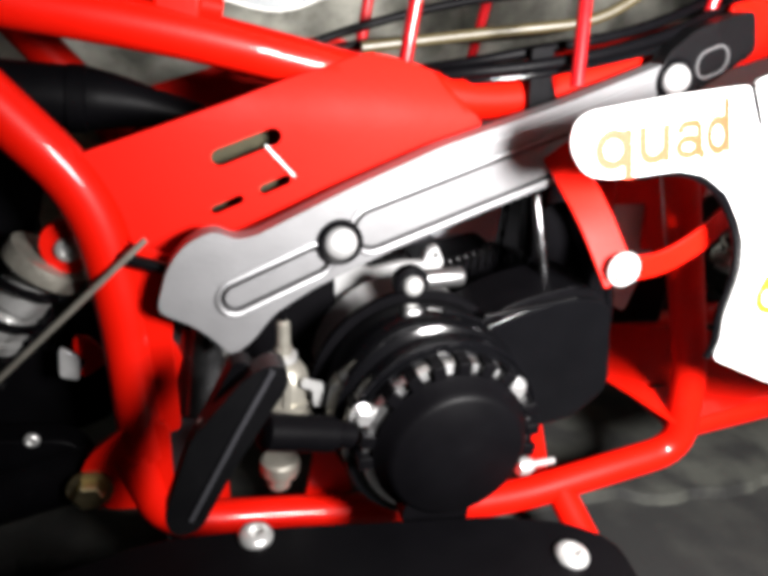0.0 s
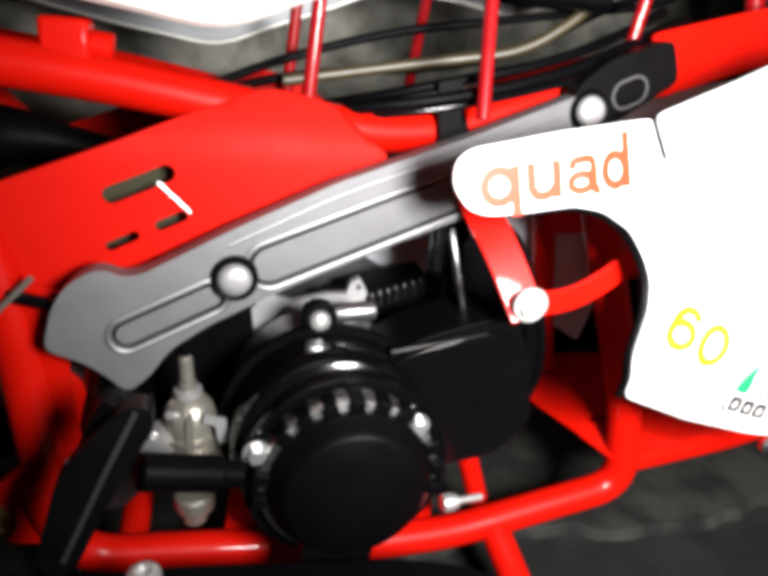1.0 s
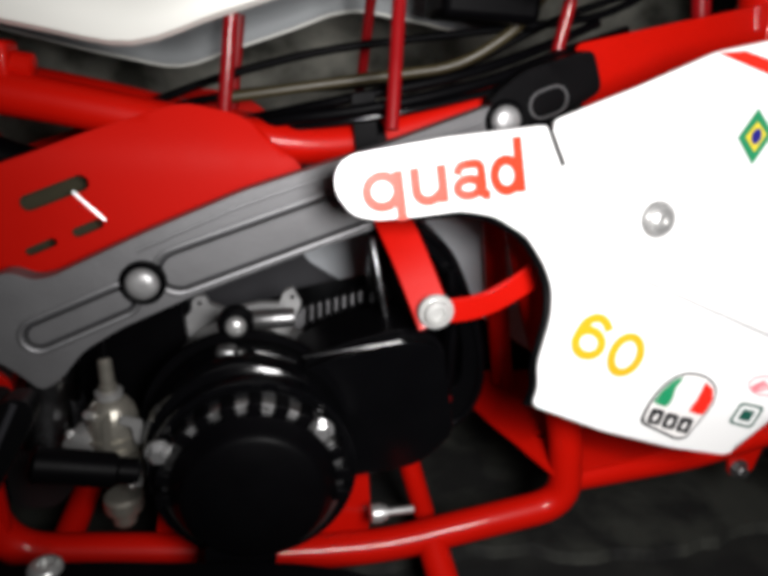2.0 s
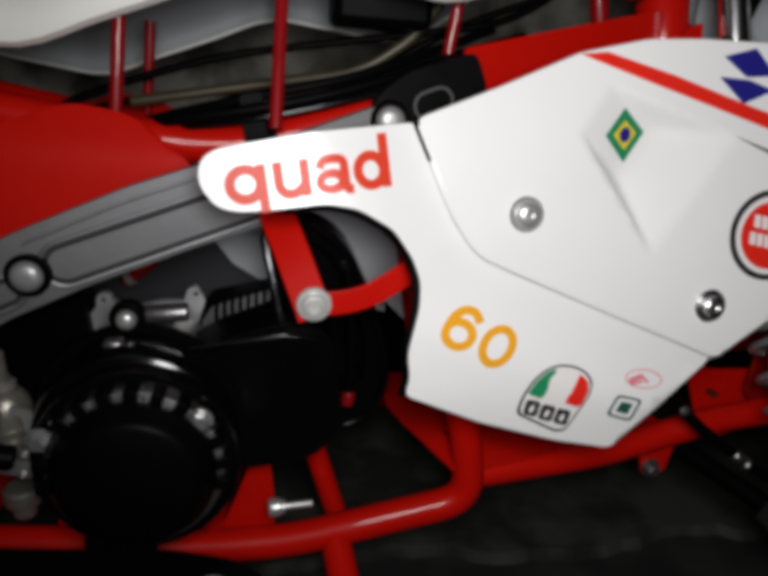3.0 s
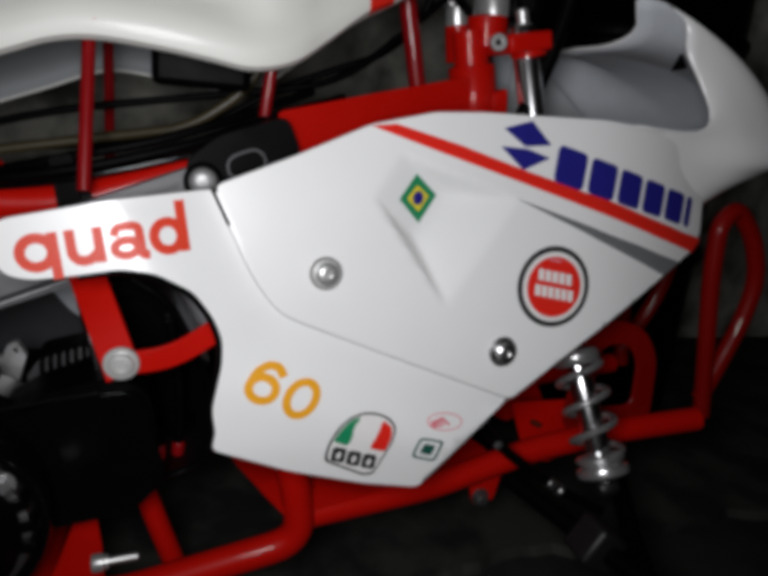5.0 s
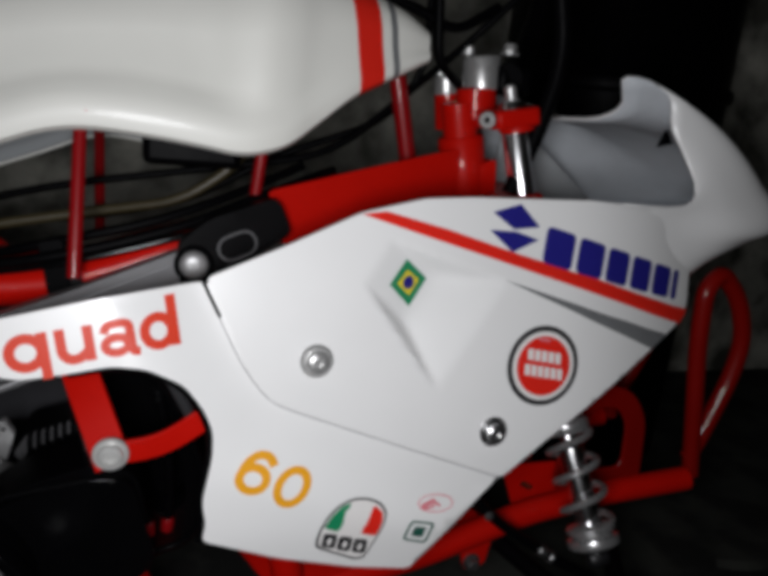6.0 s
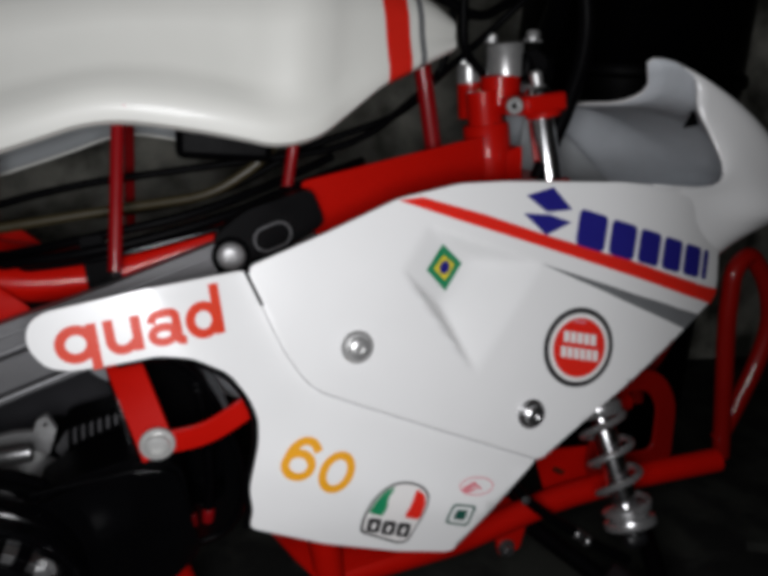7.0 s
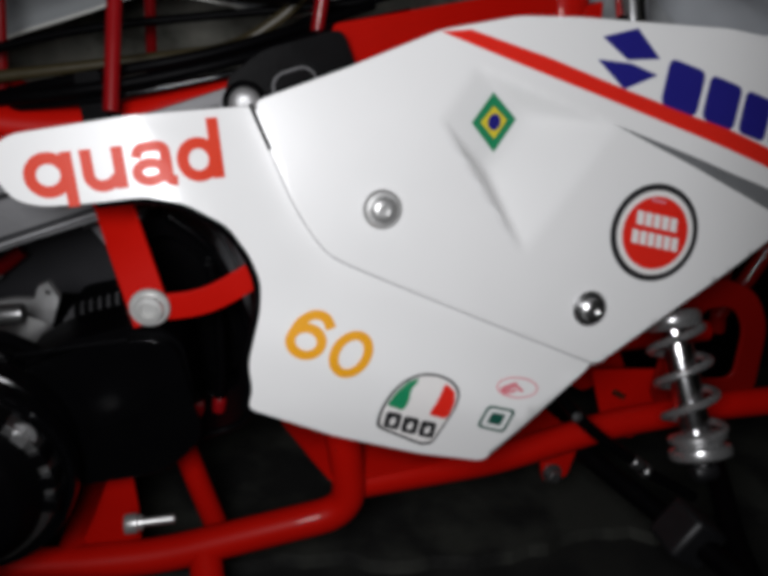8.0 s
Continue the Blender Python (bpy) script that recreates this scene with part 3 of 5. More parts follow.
fine = []
for i in range(72):
    u = i / 71 * (len(SEAT) - 1)
    k = min(int(u), len(SEAT) - 2)
    fine.append([sum(c) for c in zip(*[[w * v for v in SEAT[max(0, min(len(SEAT) - 1, k + j))]] for j, w in zip((-1, 0, 1, 2), (lambda t: (-0.5 * t + t * t - 0.5 * t ** 3, 1 - 2.5 * t * t + 1.5 * t ** 3, 0.5 * t + 2 * t * t - 1.5 * t ** 3, -0.5 * t * t + 0.5 * t ** 3))(u - k))])])
seat = part("seat", seat_shell(fine), SEATWHITE, quad, "glossy white fibreglass seat shell with stripes")
seat.data.materials.append(SHADEDINNER)
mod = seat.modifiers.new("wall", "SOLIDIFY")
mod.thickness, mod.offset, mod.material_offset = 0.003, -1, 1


def seat_band(x0, x1, mat, name):
    """A stripe round the shell, leaning back towards its top."""
    bm = bmesh.new()
    rings = []
    for i in range(5):
        x = x0 + (x1 - x0) * i / 4
        ring = []
        for n in range(1, 23):
            low, h = between(fine, x)[2], 0.0
            for _ in range(3):
                row = between(fine, x - 0.06 * h - 1.1 * h * h)
                h = max(0, seat_ring(row[0], row[1] + 0.0006, row[2] - 0.0004, row[3] + 0.0007, row[4] + 0.0006)[n][2] - low)
            ring.append(bm.verts.new(seat_ring(row[0], row[1] + 0.0006, row[2] - 0.0004, row[3] + 0.0007, row[4] + 0.0006)[n]))
        rings.append(ring)
    for a, b in zip(rings, rings[1:]):
        for k in range(len(a) - 1):
            bm.faces.new((a[k], a[k + 1], b[k + 1], b[k]))
    return part(name, bm, mat, seat)


seat_band(0.1535, 0.1745, STRIPE, "red_band")
seat_band(0.1825, 0.1880, GREYVINYL, "grey_band")

# seat posts
POSTS = [((-0.164, -0.063, 0.352), (-0.158, -0.060, 0.435)), ((-0.052, -0.092, 0.366), (-0.049, -0.064, 0.474)), ((0.074, -0.042, 0.40), (0.082, -0.045, 0.475)), ((0.228, 0.014, 0.44), (0.198, 0.012, 0.56))]
for a, b in POSTS:
    for s in ((1, -1) if a[0] < 0 else (1,)):
        part("seat_post", sweep([(a[0], s * a[1], a[2]), (b[0], s * b[1], b[2])], 0.0047 if a[0] < 0.2 else 0.008, 10, 0), CRIMSON, quad)

# bracket of the tail panel
def strap(points, width, thick):
    """A flat steel strap bent along the points, its width in the plane of x and z."""
    bm = bmesh.new()
    path = smooth_path(points, 0.02, 5)
    rings = []
    for i, p in enumerate(path):
        t = (path[min(i + 1, len(path) - 1)] - path[max(i - 1, 0)]).normalized()
        n = t.cross(Vector((0, 1, 0))).normalized()
        d = t.cross(n).normalized()
        rings.append([bm.verts.new(p + n * a * width / 2 + d * b * thick / 2) for a, b in ((-1, -1), (1, -1), (1, 1), (-1, 1))])
    for a, b in zip(rings, rings[1:]):
        for k in range(4):
            bm.faces.new((a[k], a[(k + 1) % 4], b[(k + 1) % 4], b[k]))
    bm.faces.new(rings[0][::-1])
    bm.faces.new(rings[-1])
    return bm


part("bracket_arm", strap([(-0.058, -0.092, 0.325), (-0.040, -0.125, 0.290), (-0.0225, -0.148, 0.249)], 0.024, 0.003), RED, quad, "bent red steel strap", bevel=0.0007)
part("bracket_arm", strap([(-0.025, -0.146, 0.257), (0.007, -0.146, 0.2605), (0.038, -0.145, 0.280), (0.064, -0.135, 0.300)], 0.0165, 0.003), RED, quad, "bent red steel strap", bevel=0.0007)
part("washer", lathe([(0.0118, 0), (0.0118, 0.0015), (0.011, 0.0025), (0.006, 0.0025)], (-0.0242, -0.1495, 0.259), (0, -1, 0)), ZINC, quad)
part("bolt", lathe([(0.0085, 0.002), (0.0085, 0.005), (0.0078, 0.0065), (0.005, 0.007), (0.004, 0.0042), (0, 0.0042)], (-0.0242, -0.1495, 0.259), (0, -1, 0)), ZINC, quad)

# engine
engine = part("engine", lathe([(0.06, 0), (0.066, 0.004), (0.066, 0.05), (0.06, 0.056)], (-0.143, -0.105, 0.15), (0, 1, 0), 40), CASTING, quad, "small black and grey two-stroke engine")
part("fan_housing", lathe([(0.02, 0.0), (0.060, 0.0), (0.067, 0.004), (0.0695, 0.012), (0.0695, 0.04), (0.066, 0.045)], (-0.143, -0.15, 0.151), (0, 1, 0), 48), GLOSSBLACK, engine)
for r0, y0 in ((0.0665, -0.1615),):
    part("housing_ridge", lathe([(r0 - 0.0015, 0.002), (r0 - 0.001, 0), (r0 + 0.001, 0), (r0 + 0.0015, 0.002), (r0 + 0.0015, 0.012), (r0 - 0.0015, 0.012)], (-0.138, y0, 0.147), (0, 1, 0), 56), RIDGE, engine)
starter = part("starter_cover", lathe([(0.0, 0.0), (0.0415, 0.0), (0.0452, 0.0025), (0.0468, 0.006), (0.0525, 0.013), (0.0525, 0.017), (0.045, 0.018)], (-0.138, -0.189, 0.147), (0, 1, 0), 56), BLACK, engine, "round black recoil starter cover with vents")
part("flywheel", lathe([(0.05, 0.0), (0.0575, 0.002), (0.0605, 0.014), (0.055, 0.016)], (-0.138, -0.172, 0.147), (0, 1, 0), 48), FLYWHEEL, starter)
part("guard_ring", lathe([(0.058, 0), (0.0625, 0.0), (0.0635, 0.002), (0.0625, 0.004), (0.058, 0.004)], (-0.138, -0.162, 0.147), (0, 1, 0), 48), GLOSSBLACK, starter)
for k in (0, 1, 2, 4, 5, 6, 7, 8, 9, 11, 12):
    a = radians(-8 + 360 / 22 * k)
    c = Vector((-0.138 + 0.0585 * math.cos(a), -0.166, 0.147 + 0.0585 * math.sin(a)))
    part("vent_rib", box((-0.0042, -0.011, -0.006), (0.0042, 0.006, 0.003), m=Matrix.Translation(c) @ Matrix.Rotation(-a + math.pi / 2, 4, "Y")), BLACK, starter, bevel=0.0006)
for x, z in ((-0.0965, 0.1825), (-0.197, 0.169)):
    hexbolt(starter, (x, -0.166, z), (0, -1, 0), 0.0056, 0.007, SPRING, name="screw")
    part("screw_post", lathe([(0.0, 0), (0.0062, 0.0005), (0.0068, 0.02), (0.0, 0.021)], (x, -0.166, z), (0, 1, 0), 14), BLACK, starter)
part("pull_grip", slab(rounded([(-0.166, 0.118), (-0.124, 0.112), (-0.122, 0.098), (-0.130, 0.080), (-0.158, 0.082), (-0.170, 0.100)], 0.008), flat_at(-0.186), 0.022), BLACK, starter, bevel=0.004)
COWL = [(-0.05, 0.24), (-0.05, 0.285), (-0.02, 0.296), (0.007, 0.278), (0.028, 0.238), (0.044, 0.194), (0.048, 0.158), (0.036, 0.126), (0.004, 0.117), (-0.05, 0.117)]
part("fan_cowl", slab(rounded(COWL, 0.018, 6), flat_at(-0.064), 0.05, holes=[rounded([(-0.046, 0.25), (-0.04, 0.275), (-0.022, 0.281), (-0.004, 0.267), (0.014, 0.233), (0.026, 0.194), (0.028, 0.16), (0.01, 0.15), (-0.03, 0.18)], 0.012)]), GLOSSBLACK, engine, "glossy black fan cowl", bevel=0.007)
part("cowl_rim", sweep([(x - 0.003, -0.0635, z - 0.002) for x, z in COWL[2:9]], 0.0038, 10, 0.02), RIDGE, engine)
part("cowl_back", slab(rounded(COWL, 0.018, 6), flat_at(-0.03), 0.01), BLACK, engine)
part("cowl_bridge", slab(rounded([(-0.2, 0.180), (-0.125, 0.196), (-0.085, 0.222), (-0.03, 0.237), (-0.008, 0.225), (0.004, 0.155), (-0.02, 0.124), (-0.12, 0.11)], 0.016), flat_at(-0.122), 0.05), BLACK, engine, bevel=0.005)
part("cowl_face", slab(rounded([(-0.2, 0.17), (-0.120, 0.200), (-0.085, 0.217), (-0.04, 0.2285), (-0.012, 0.226), (0.006, 0.155), (-0.02, 0.128), (-0.12, 0.112)], 0.012), flat_at(-0.13), 0.04), GLOSSBLACK, engine, bevel=0.003)

# running board and ground tubes
board = part("foot_board", slab(rounded([(-0.42, -0.21), (-0.361, -0.191), (-0.315, -0.180), (-0.237, -0.186), (-0.177, -0.196), (-0.114, -0.204), (-0.069, -0.22), (-0.049, -0.24), (-0.06, -0.33), (-0.42, -0.33)], 0.02), flat_at(0.0), 0.008, place=lambda p: Vector((p.x, p.z, 0.104 + 0.06 * (p.x + 0.25) - p.y))), BLACK, quad, "black foot board with silver bolts", bevel=0.002)
for x, y in ((-0.262, -0.190), (-0.083, -0.245)):
    bolt(board, (x, y, 0.104 + 0.06 * (x + 0.25)), 0.0105, (0, 0, 1), height=0.5)
part("foot_tube", sweep([(0.004, -0.105, 0.040), (0.012, -0.150, 0.016), (0.013, -0.21, 0.004), (0.013, -0.33, -0.002)], 0.0125, 14, 0.03), RED, quad)

# front bumper
BUMPER = [(0.556, -0.072, 0.152), (0.541, -0.071, 0.235), (0.528, -0.07, 0.305), (0.523, -0.07, 0.36), (0.541, -0.068, 0.378), (0.574, -0.066, 0.348), (0.594, -0.064, 0.302), (0.588, -0.064, 0.257), (0.567, -0.067, 0.205), (0.55, -0.07, 0.17)]
for flip in (list, mirror):
    part("bumper_tube", sweep(flip(BUMPER), 0.0088, 14, 0.03), DIMRED, quad)
# front shocks
for s in (-1, 1):
    top, low = Vector((0.3613, s * 0.1074, 0.2352)), Vector((0.3751, s * 0.1536, 0.1529))
    d = (low - top).normalized()
    a = top - d * 0.013
    shock = part("front_shock", lathe([(0.0, -0.022), (0.008, -0.02), (0.008, 0.03), (0.0115, 0.031), (0.0115, 0.103), (0.008, 0.113), (0.008, 0.124), (0.0, 0.126)], a, d, 24), CHROME, quad, "chrome coil-over shock absorber")
    part("spring_collar", lathe([(0.012, 0.004), (0.0195, 0.005), (0.0215, 0.008), (0.0215, 0.014), (0.019, 0.018), (0.012, 0.019)], a, d, 32), SPRING, shock)
    part("spring_collar", lathe([(0.010, 0.098), (0.019, 0.099), (0.0215, 0.101), (0.0215, 0.1045), (0.0175, 0.106), (0.0175, 0.108), (0.0225, 0.110), (0.0232, 0.113), (0.0225, 0.117), (0.016, 0.120), (0.010, 0.121)], a, d, 32), SPRING, shock)
    u = d.cross(Vector((0, 1, 0))).normalized()
    v = d.cross(u)
    helix = [a + d * (0.017 + 0.086 * i / 90) + 0.0205 * (math.cos(i / 90 * 2 * math.pi * 3.3) * u + math.sin(i / 90 * 2 * math.pi * 3.3) * v) for i in range(91)]
    part("spring", sweep(helix, 0.0031, 8, 0), SPRING, shock)
    part("lower_eye", lathe([(0.0, -0.01), (0.006, -0.009), (0.008, -0.006), (0.008, 0.006), (0.006, 0.009), (0.0, 0.01)], a + d * 0.128, (1, 0, 0.2), 18), DARKGREY, shock)
    part("shock_bracket", slab(rounded([(0.385, 0.14), (0.39, 0.245), (0.42, 0.262), (0.462, 0.252), (0.485, 0.22), (0.492, 0.14)], 0.02), flat_at(s * 0.07 - (0.004 if s > 0 else 0)), 0.004, holes=[rounded([(0.415, 0.165), (0.415, 0.232), (0.445, 0.236), (0.462, 0.215), (0.465, 0.165)], 0.012)]), DIMRED, quad, bevel=0.0012)
    part("mount_plate", slab(rounded([(0.338, 0.163), (0.410, 0.163), (0.436, 0.114), (0.390, 0.090), (0.362, 0.104)], 0.006), flat_at(s * 0.047), 0.003, holes=[capsule((0.366, 0.140), (0.377, 0.134), 0.006)]), RED, quad, bevel=0.0008)
    part("slot_bolt", sweep([(0.366, s * 0.044, 0.140), (0.378, s * 0.044, 0.133)], 0.0022, 8, 0), BRASS, quad)

# wheels
for x, y in ((0.43, 0.29), (-0.60, -0.30), (-0.60, 0.30)):
    wheel = part("wheel", lathe([(0.06, -0.05), (0.10, -0.056), (0.128, -0.05), (0.138, -0.03), (0.14, 0), (0.138, 0.03), (0.128, 0.05), (0.10, 0.056), (0.06, 0.05)], (x, y, 0.10), (0, 1, 0), 48), RUBBER, quad, "black knobbly tyre")
    part("rim", lathe([(0.0, -0.02), (0.055, -0.03), (0.062, -0.048), (0.066, -0.05), (0.062, 0), (0.066, 0.05), (0.0, 0.04)], (x, y, 0.10), (0, 1, 0), 36), ALU, wheel)

# ---- engine details ----
part("crankcase_flange", lathe([(0.069, 0), (0.0735, 0.0), (0.0745, 0.003), (0.0735, 0.006), (0.069, 0.006)], (-0.145, -0.108, 0.152), (0, 1, 0), 56), BLACK, engine)
part("crankcase", slab(rounded([(-0.212, 0.150), (-0.19, 0.172), (-0.140, 0.190), (-0.115, 0.184), (-0.13, 0.150), (-0.2, 0.13)], 0.008), flat_at(-0.10), 0.055), BLACK, engine, "black cast crankcase", bevel=0.003)
head = part("cylinder", box((-0.128, -0.012, 0.17), (-0.045, 0.045, 0.195)), BLACK, engine, bevel=0.003)
for k in range(6):
    z = 0.176 + 0.0055 * k
    part("fin", slab(rounded([(-0.128 + 0.004 * k, 0.0), (-0.04, 0.0), (-0.04, 0.05), (-0.128 + 0.004 * k, 0.05)], 0.008), flat_at(0.0), 0.003, place=lambda p, z=z: Vector((p.x, p.z, z + 0.003 - p.y + 0.25 * (p.x + 0.08)))), BLACK, head)
cover = part("cylinder_cover", slab(rounded([(-0.102, 0.206), (-0.036, 0.228), (-0.032, 0.215), (-0.038, 0.207), (-0.06, 0.197), (-0.10, 0.178), (-0.112, 0.190)], 0.004), lambda x, z: -0.006 - 0.10 * (x + 0.07) + 0.22 * (z - 0.25), 0.004), POLISHED, engine, "polished alloy cylinder cover", bevel=0.001)
part("engine_shroud", slab(rounded([(-0.23, 0.15), (-0.23, 0.31), (-0.130, 0.31), (-0.109, 0.236), (-0.091, 0.213), (-0.073, 0.202), (-0.053, 0.190), (-0.038, 0.174), (-0.05, 0.14)], 0.004), flat_at(0.090), 0.006), DULLGREY, engine, "dark engine shroud", bevel=0.001)
part("inner_panel", slab(rounded([(-0.16, 0.15), (-0.16, 0.32), (0.03, 0.32), (0.03, 0.14)], 0.004), flat_at(0.102), 0.004), INNER, quad, "pale plastic inner panel", bevel=0.001)
pipe = part("coolant_stub", sweep([(-0.188, 0.057, 0.204), (-0.174, 0.057, 0.214), (-0.160, 0.060, 0.226)], 0.0062, 12, 0.01), CRIMSON, engine)
# bright ring added in place of the white highlight on the red pipe
part("stub_highlight", lathe([(0.006, 0), (0.0082, 0.0006), (0.0082, 0.006), (0.006, 0.0066)], (-0.186, 0.057, 0.2055), Vector((0.014, 0, 0.010)), 18), STEEL, pipe)
part("cylinder_skirt", slab(rounded([(-0.125, 0.155), (-0.100, 0.193), (-0.035, 0.222), (-0.012, 0.215), (-0.01, 0.155)], 0.003), flat_at(-0.024), 0.012), BLACK, cover, bevel=0.0015)
for k in range(10):
    x, z = -0.099 + 0.0066 * k, 0.203 + 0.0029 * k
    part("fin", box((x, -0.026, z - 0.012), (x + 0.0028, -0.010, z + 0.006 - 0.0003 * k)), BLACK, cover)
part("mount_plate", slab(rounded([(-0.207, 0.163), (-0.206, 0.190), (-0.196, 0.206), (-0.190, 0.213), (-0.189, 0.223), (-0.185, 0.226), (-0.179, 0.225), (-0.177, 0.219), (-0.163, 0.214), (-0.138, 0.220), (-0.122, 0.220), (-0.119, 0.230), (-0.112, 0.234), (-0.105, 0.221), (-0.112, 0.198), (-0.146, 0.178), (-0.177, 0.163)], 0.002), flat_at(-0.040), 0.007, holes=[ellipse(-0.184, 0.2195, 0.0021, 0.0021, n=12), ellipse(-0.1125, 0.226, 0.0021, 0.0021, n=12)]), LUGMETAL, engine, "bare alloy mounting lug", bevel=0.001)
part("spigot", lathe([(0.0, 0), (0.0065, 0.0005), (0.007, 0.002), (0.007, 0.034), (0.006, 0.036)], (-0.112, -0.094, 0.231), (-1, 0, -0.08), 18), EARMETAL, engine)
part("cable_stop", lathe([(0.006, 0), (0.0115, 0.0), (0.0125, 0.003), (0.0125, 0.01), (0.010, 0.012)], (-0.153, -0.094, 0.229), (0, -1, 0), 24), BLACK, engine)
part("bolt", lathe([(0.0072, 0.010), (0.0072, 0.014), (0.006, 0.0165), (0.003, 0.018), (0, 0.018)], (-0.153, -0.094, 0.229), (0, -1, 0), 20), STEEL, engine)
part("clip", box((-0.165, -0.130, 0.204), (-0.151, -0.118, 0.222)), EARMETAL, engine, bevel=0.003)
part("cowl_seam", sweep([(-0.139, -0.132, 0.222), (-0.125, -0.132, 0.219), (-0.112, -0.132, 0.214)], 0.0018, 8, 0.02), GLOSSBLACK, engine)
part("cowl_edge", sweep([(-0.108, -0.131, 0.217), (-0.041, -0.131, 0.229)], 0.0016, 8, 0.0), GLOSSBLACK, engine)
part("stay_rod", lathe([(0.002, 0), (0.0036, 0.003), (0.0036, 0.062), (0.002, 0.066)], (-0.059, -0.080, 0.290), Vector((0.013, -0.012, -0.058)), 14), PIPE, engine)
part("stay_bracket", slab(rounded([(-0.064, 0.318), (-0.050, 0.324), (-0.038, 0.235), (-0.052, 0.238)], 0.004), flat_at(-0.07), 0.012), BLACK, engine, bevel=0.002)
# added black line standing in for the gloss curve on the cowl
gloss_curve = part("cowl_gloss_curve", sweep([(0.006, -0.071, 0.262), (0.013, -0.071, 0.22), (0.015, -0.071, 0.17), (0.013, -0.071, 0.150)], 0.0042, 10, 0.03), BLACK, engine)
part("red_end", lathe([(0.0, 0), (0.0048, 0.001), (0.0052, 0.004), (0.0052, 0.011), (0.004, 0.013)], (0.0125, -0.071, 0.141), (0.1, 0, 1), 16), CRIMSON, gloss_curve, "small red end")
# carburettor
carb = part("carburettor", lathe([(0.010, 0), (0.0165, 0.001), (0.0172, 0.004), (0.0172, 0.022), (0.0155, 0.030), (0.0115, 0.036), (0.0075, 0.038), (0.006, 0.040), (0.006, 0.048), (0.0048, 0.049), (0.0045, 0.066), (0.0025, 0.068)], (-0.236, -0.108, 0.138), (-0.06, 0, 1), 28), CARB, engine, "dull die-cast carburettor")
part("dome_ridge", slab(rounded([(-0.2395, 0.144), (-0.2395, 0.168), (-0.236, 0.172), (-0.2345, 0.168), (-0.2345, 0.144)], 0.001), flat_at(-0.1272), 0.008), CARB, carb, bevel=0.0008)
part("cap_ring", lathe([(0.006, 0), (0.0092, 0.0008), (0.0092, 0.005), (0.006, 0.006)], (-0.2383, -0.108, 0.176), (-0.06, 0, 1), 16), STEEL, carb)
for dz in (0.0, 0.008):
    part("bowl_flange", lathe([(0.0165, 0), (0.0195, 0.0005), (0.0195, 0.0028), (0.0165, 0.0033)], (-0.236, -0.108, 0.1385 + dz), (-0.06, 0, 1), 28), CARB, carb)
part("bell", lathe([(0.008, 0), (0.012, 0.001), (0.0125, 0.005), (0.010, 0.02)], (-0.257, -0.120, 0.142), (0.1, 1, 0.1), 22), STEEL, carb)
part("flange", slab(rounded([(-0.259, 0.129), (-0.216, 0.133), (-0.215, 0.139), (-0.259, 0.137)], 0.003), flat_at(-0.128), 0.035), CARB, carb, bevel=0.0015)
part("flange", slab(rounded([(-0.245, 0.118), (-0.216, 0.112), (-0.216, 0.126), (-0.247, 0.128)], 0.003), flat_at(-0.124), 0.03), STEEL, carb, bevel=0.0015)
part("idle_screw", lathe([(0.0, 0), (0.003, 0.0005), (0.003, 0.010), (0.002, 0.011), (0.002, 0.02)], (-0.250, -0.125, 0.172), (0.4, 0.6, -0.5), 12), STEEL, carb)
part("choke_lever", slab(rounded([(-0.228, 0.172), (-0.214, 0.168), (-0.212, 0.150), (-0.219, 0.150), (-0.221, 0.163), (-0.229, 0.166)], 0.002), flat_at(-0.127), 0.002), STEEL, carb)
for x, z in ((-0.252, 0.134), (-0.22, 0.136), (-0.259, 0.160), (-0.222, 0.120)):
    bolt(carb, (x, -0.129, z), 0.0035, height=0.7, name="screw")
part("throttle_cable", sweep([(-0.240, -0.108, 0.203), (-0.241, -0.106, 0.225), (-0.225, -0.10, 0.25), (-0.19, -0.07, 0.28)], 0.0025, 8, 0.02), BLACK, engine)
part("drain_cup", lathe([(0.0, -0.004), (0.006, -0.003), (0.0085, 0.0), (0.0085, 0.010), (0.0135, 0.011), (0.0145, 0.014), (0.0145, 0.022), (0.012, 0.024)], (-0.235, -0.10, 0.066), (0, 0, 1), 28), CARB, engine)
part("exhaust_stub", lathe([(0.02, 0), (0.024, 0.002), (0.024, 0.06), (0.019, 0.066), (0.019, 0.09)], (-0.290, -0.088, 0.130), (0.05, 0.2, 1), 28), PIPE, engine)
part("engine_guard", slab(rounded([(-0.318, 0.203), (-0.302, 0.194), (-0.279, 0.182), (-0.262, 0.157), (-0.264, 0.125), (-0.272, 0.09), (-0.285, 0.075), (-0.315, 0.075), (-0.318, 0.13)], 0.008), flat_at(-0.094), 0.02), DARKGREY, engine, "black moulded engine guard", bevel=0.004)
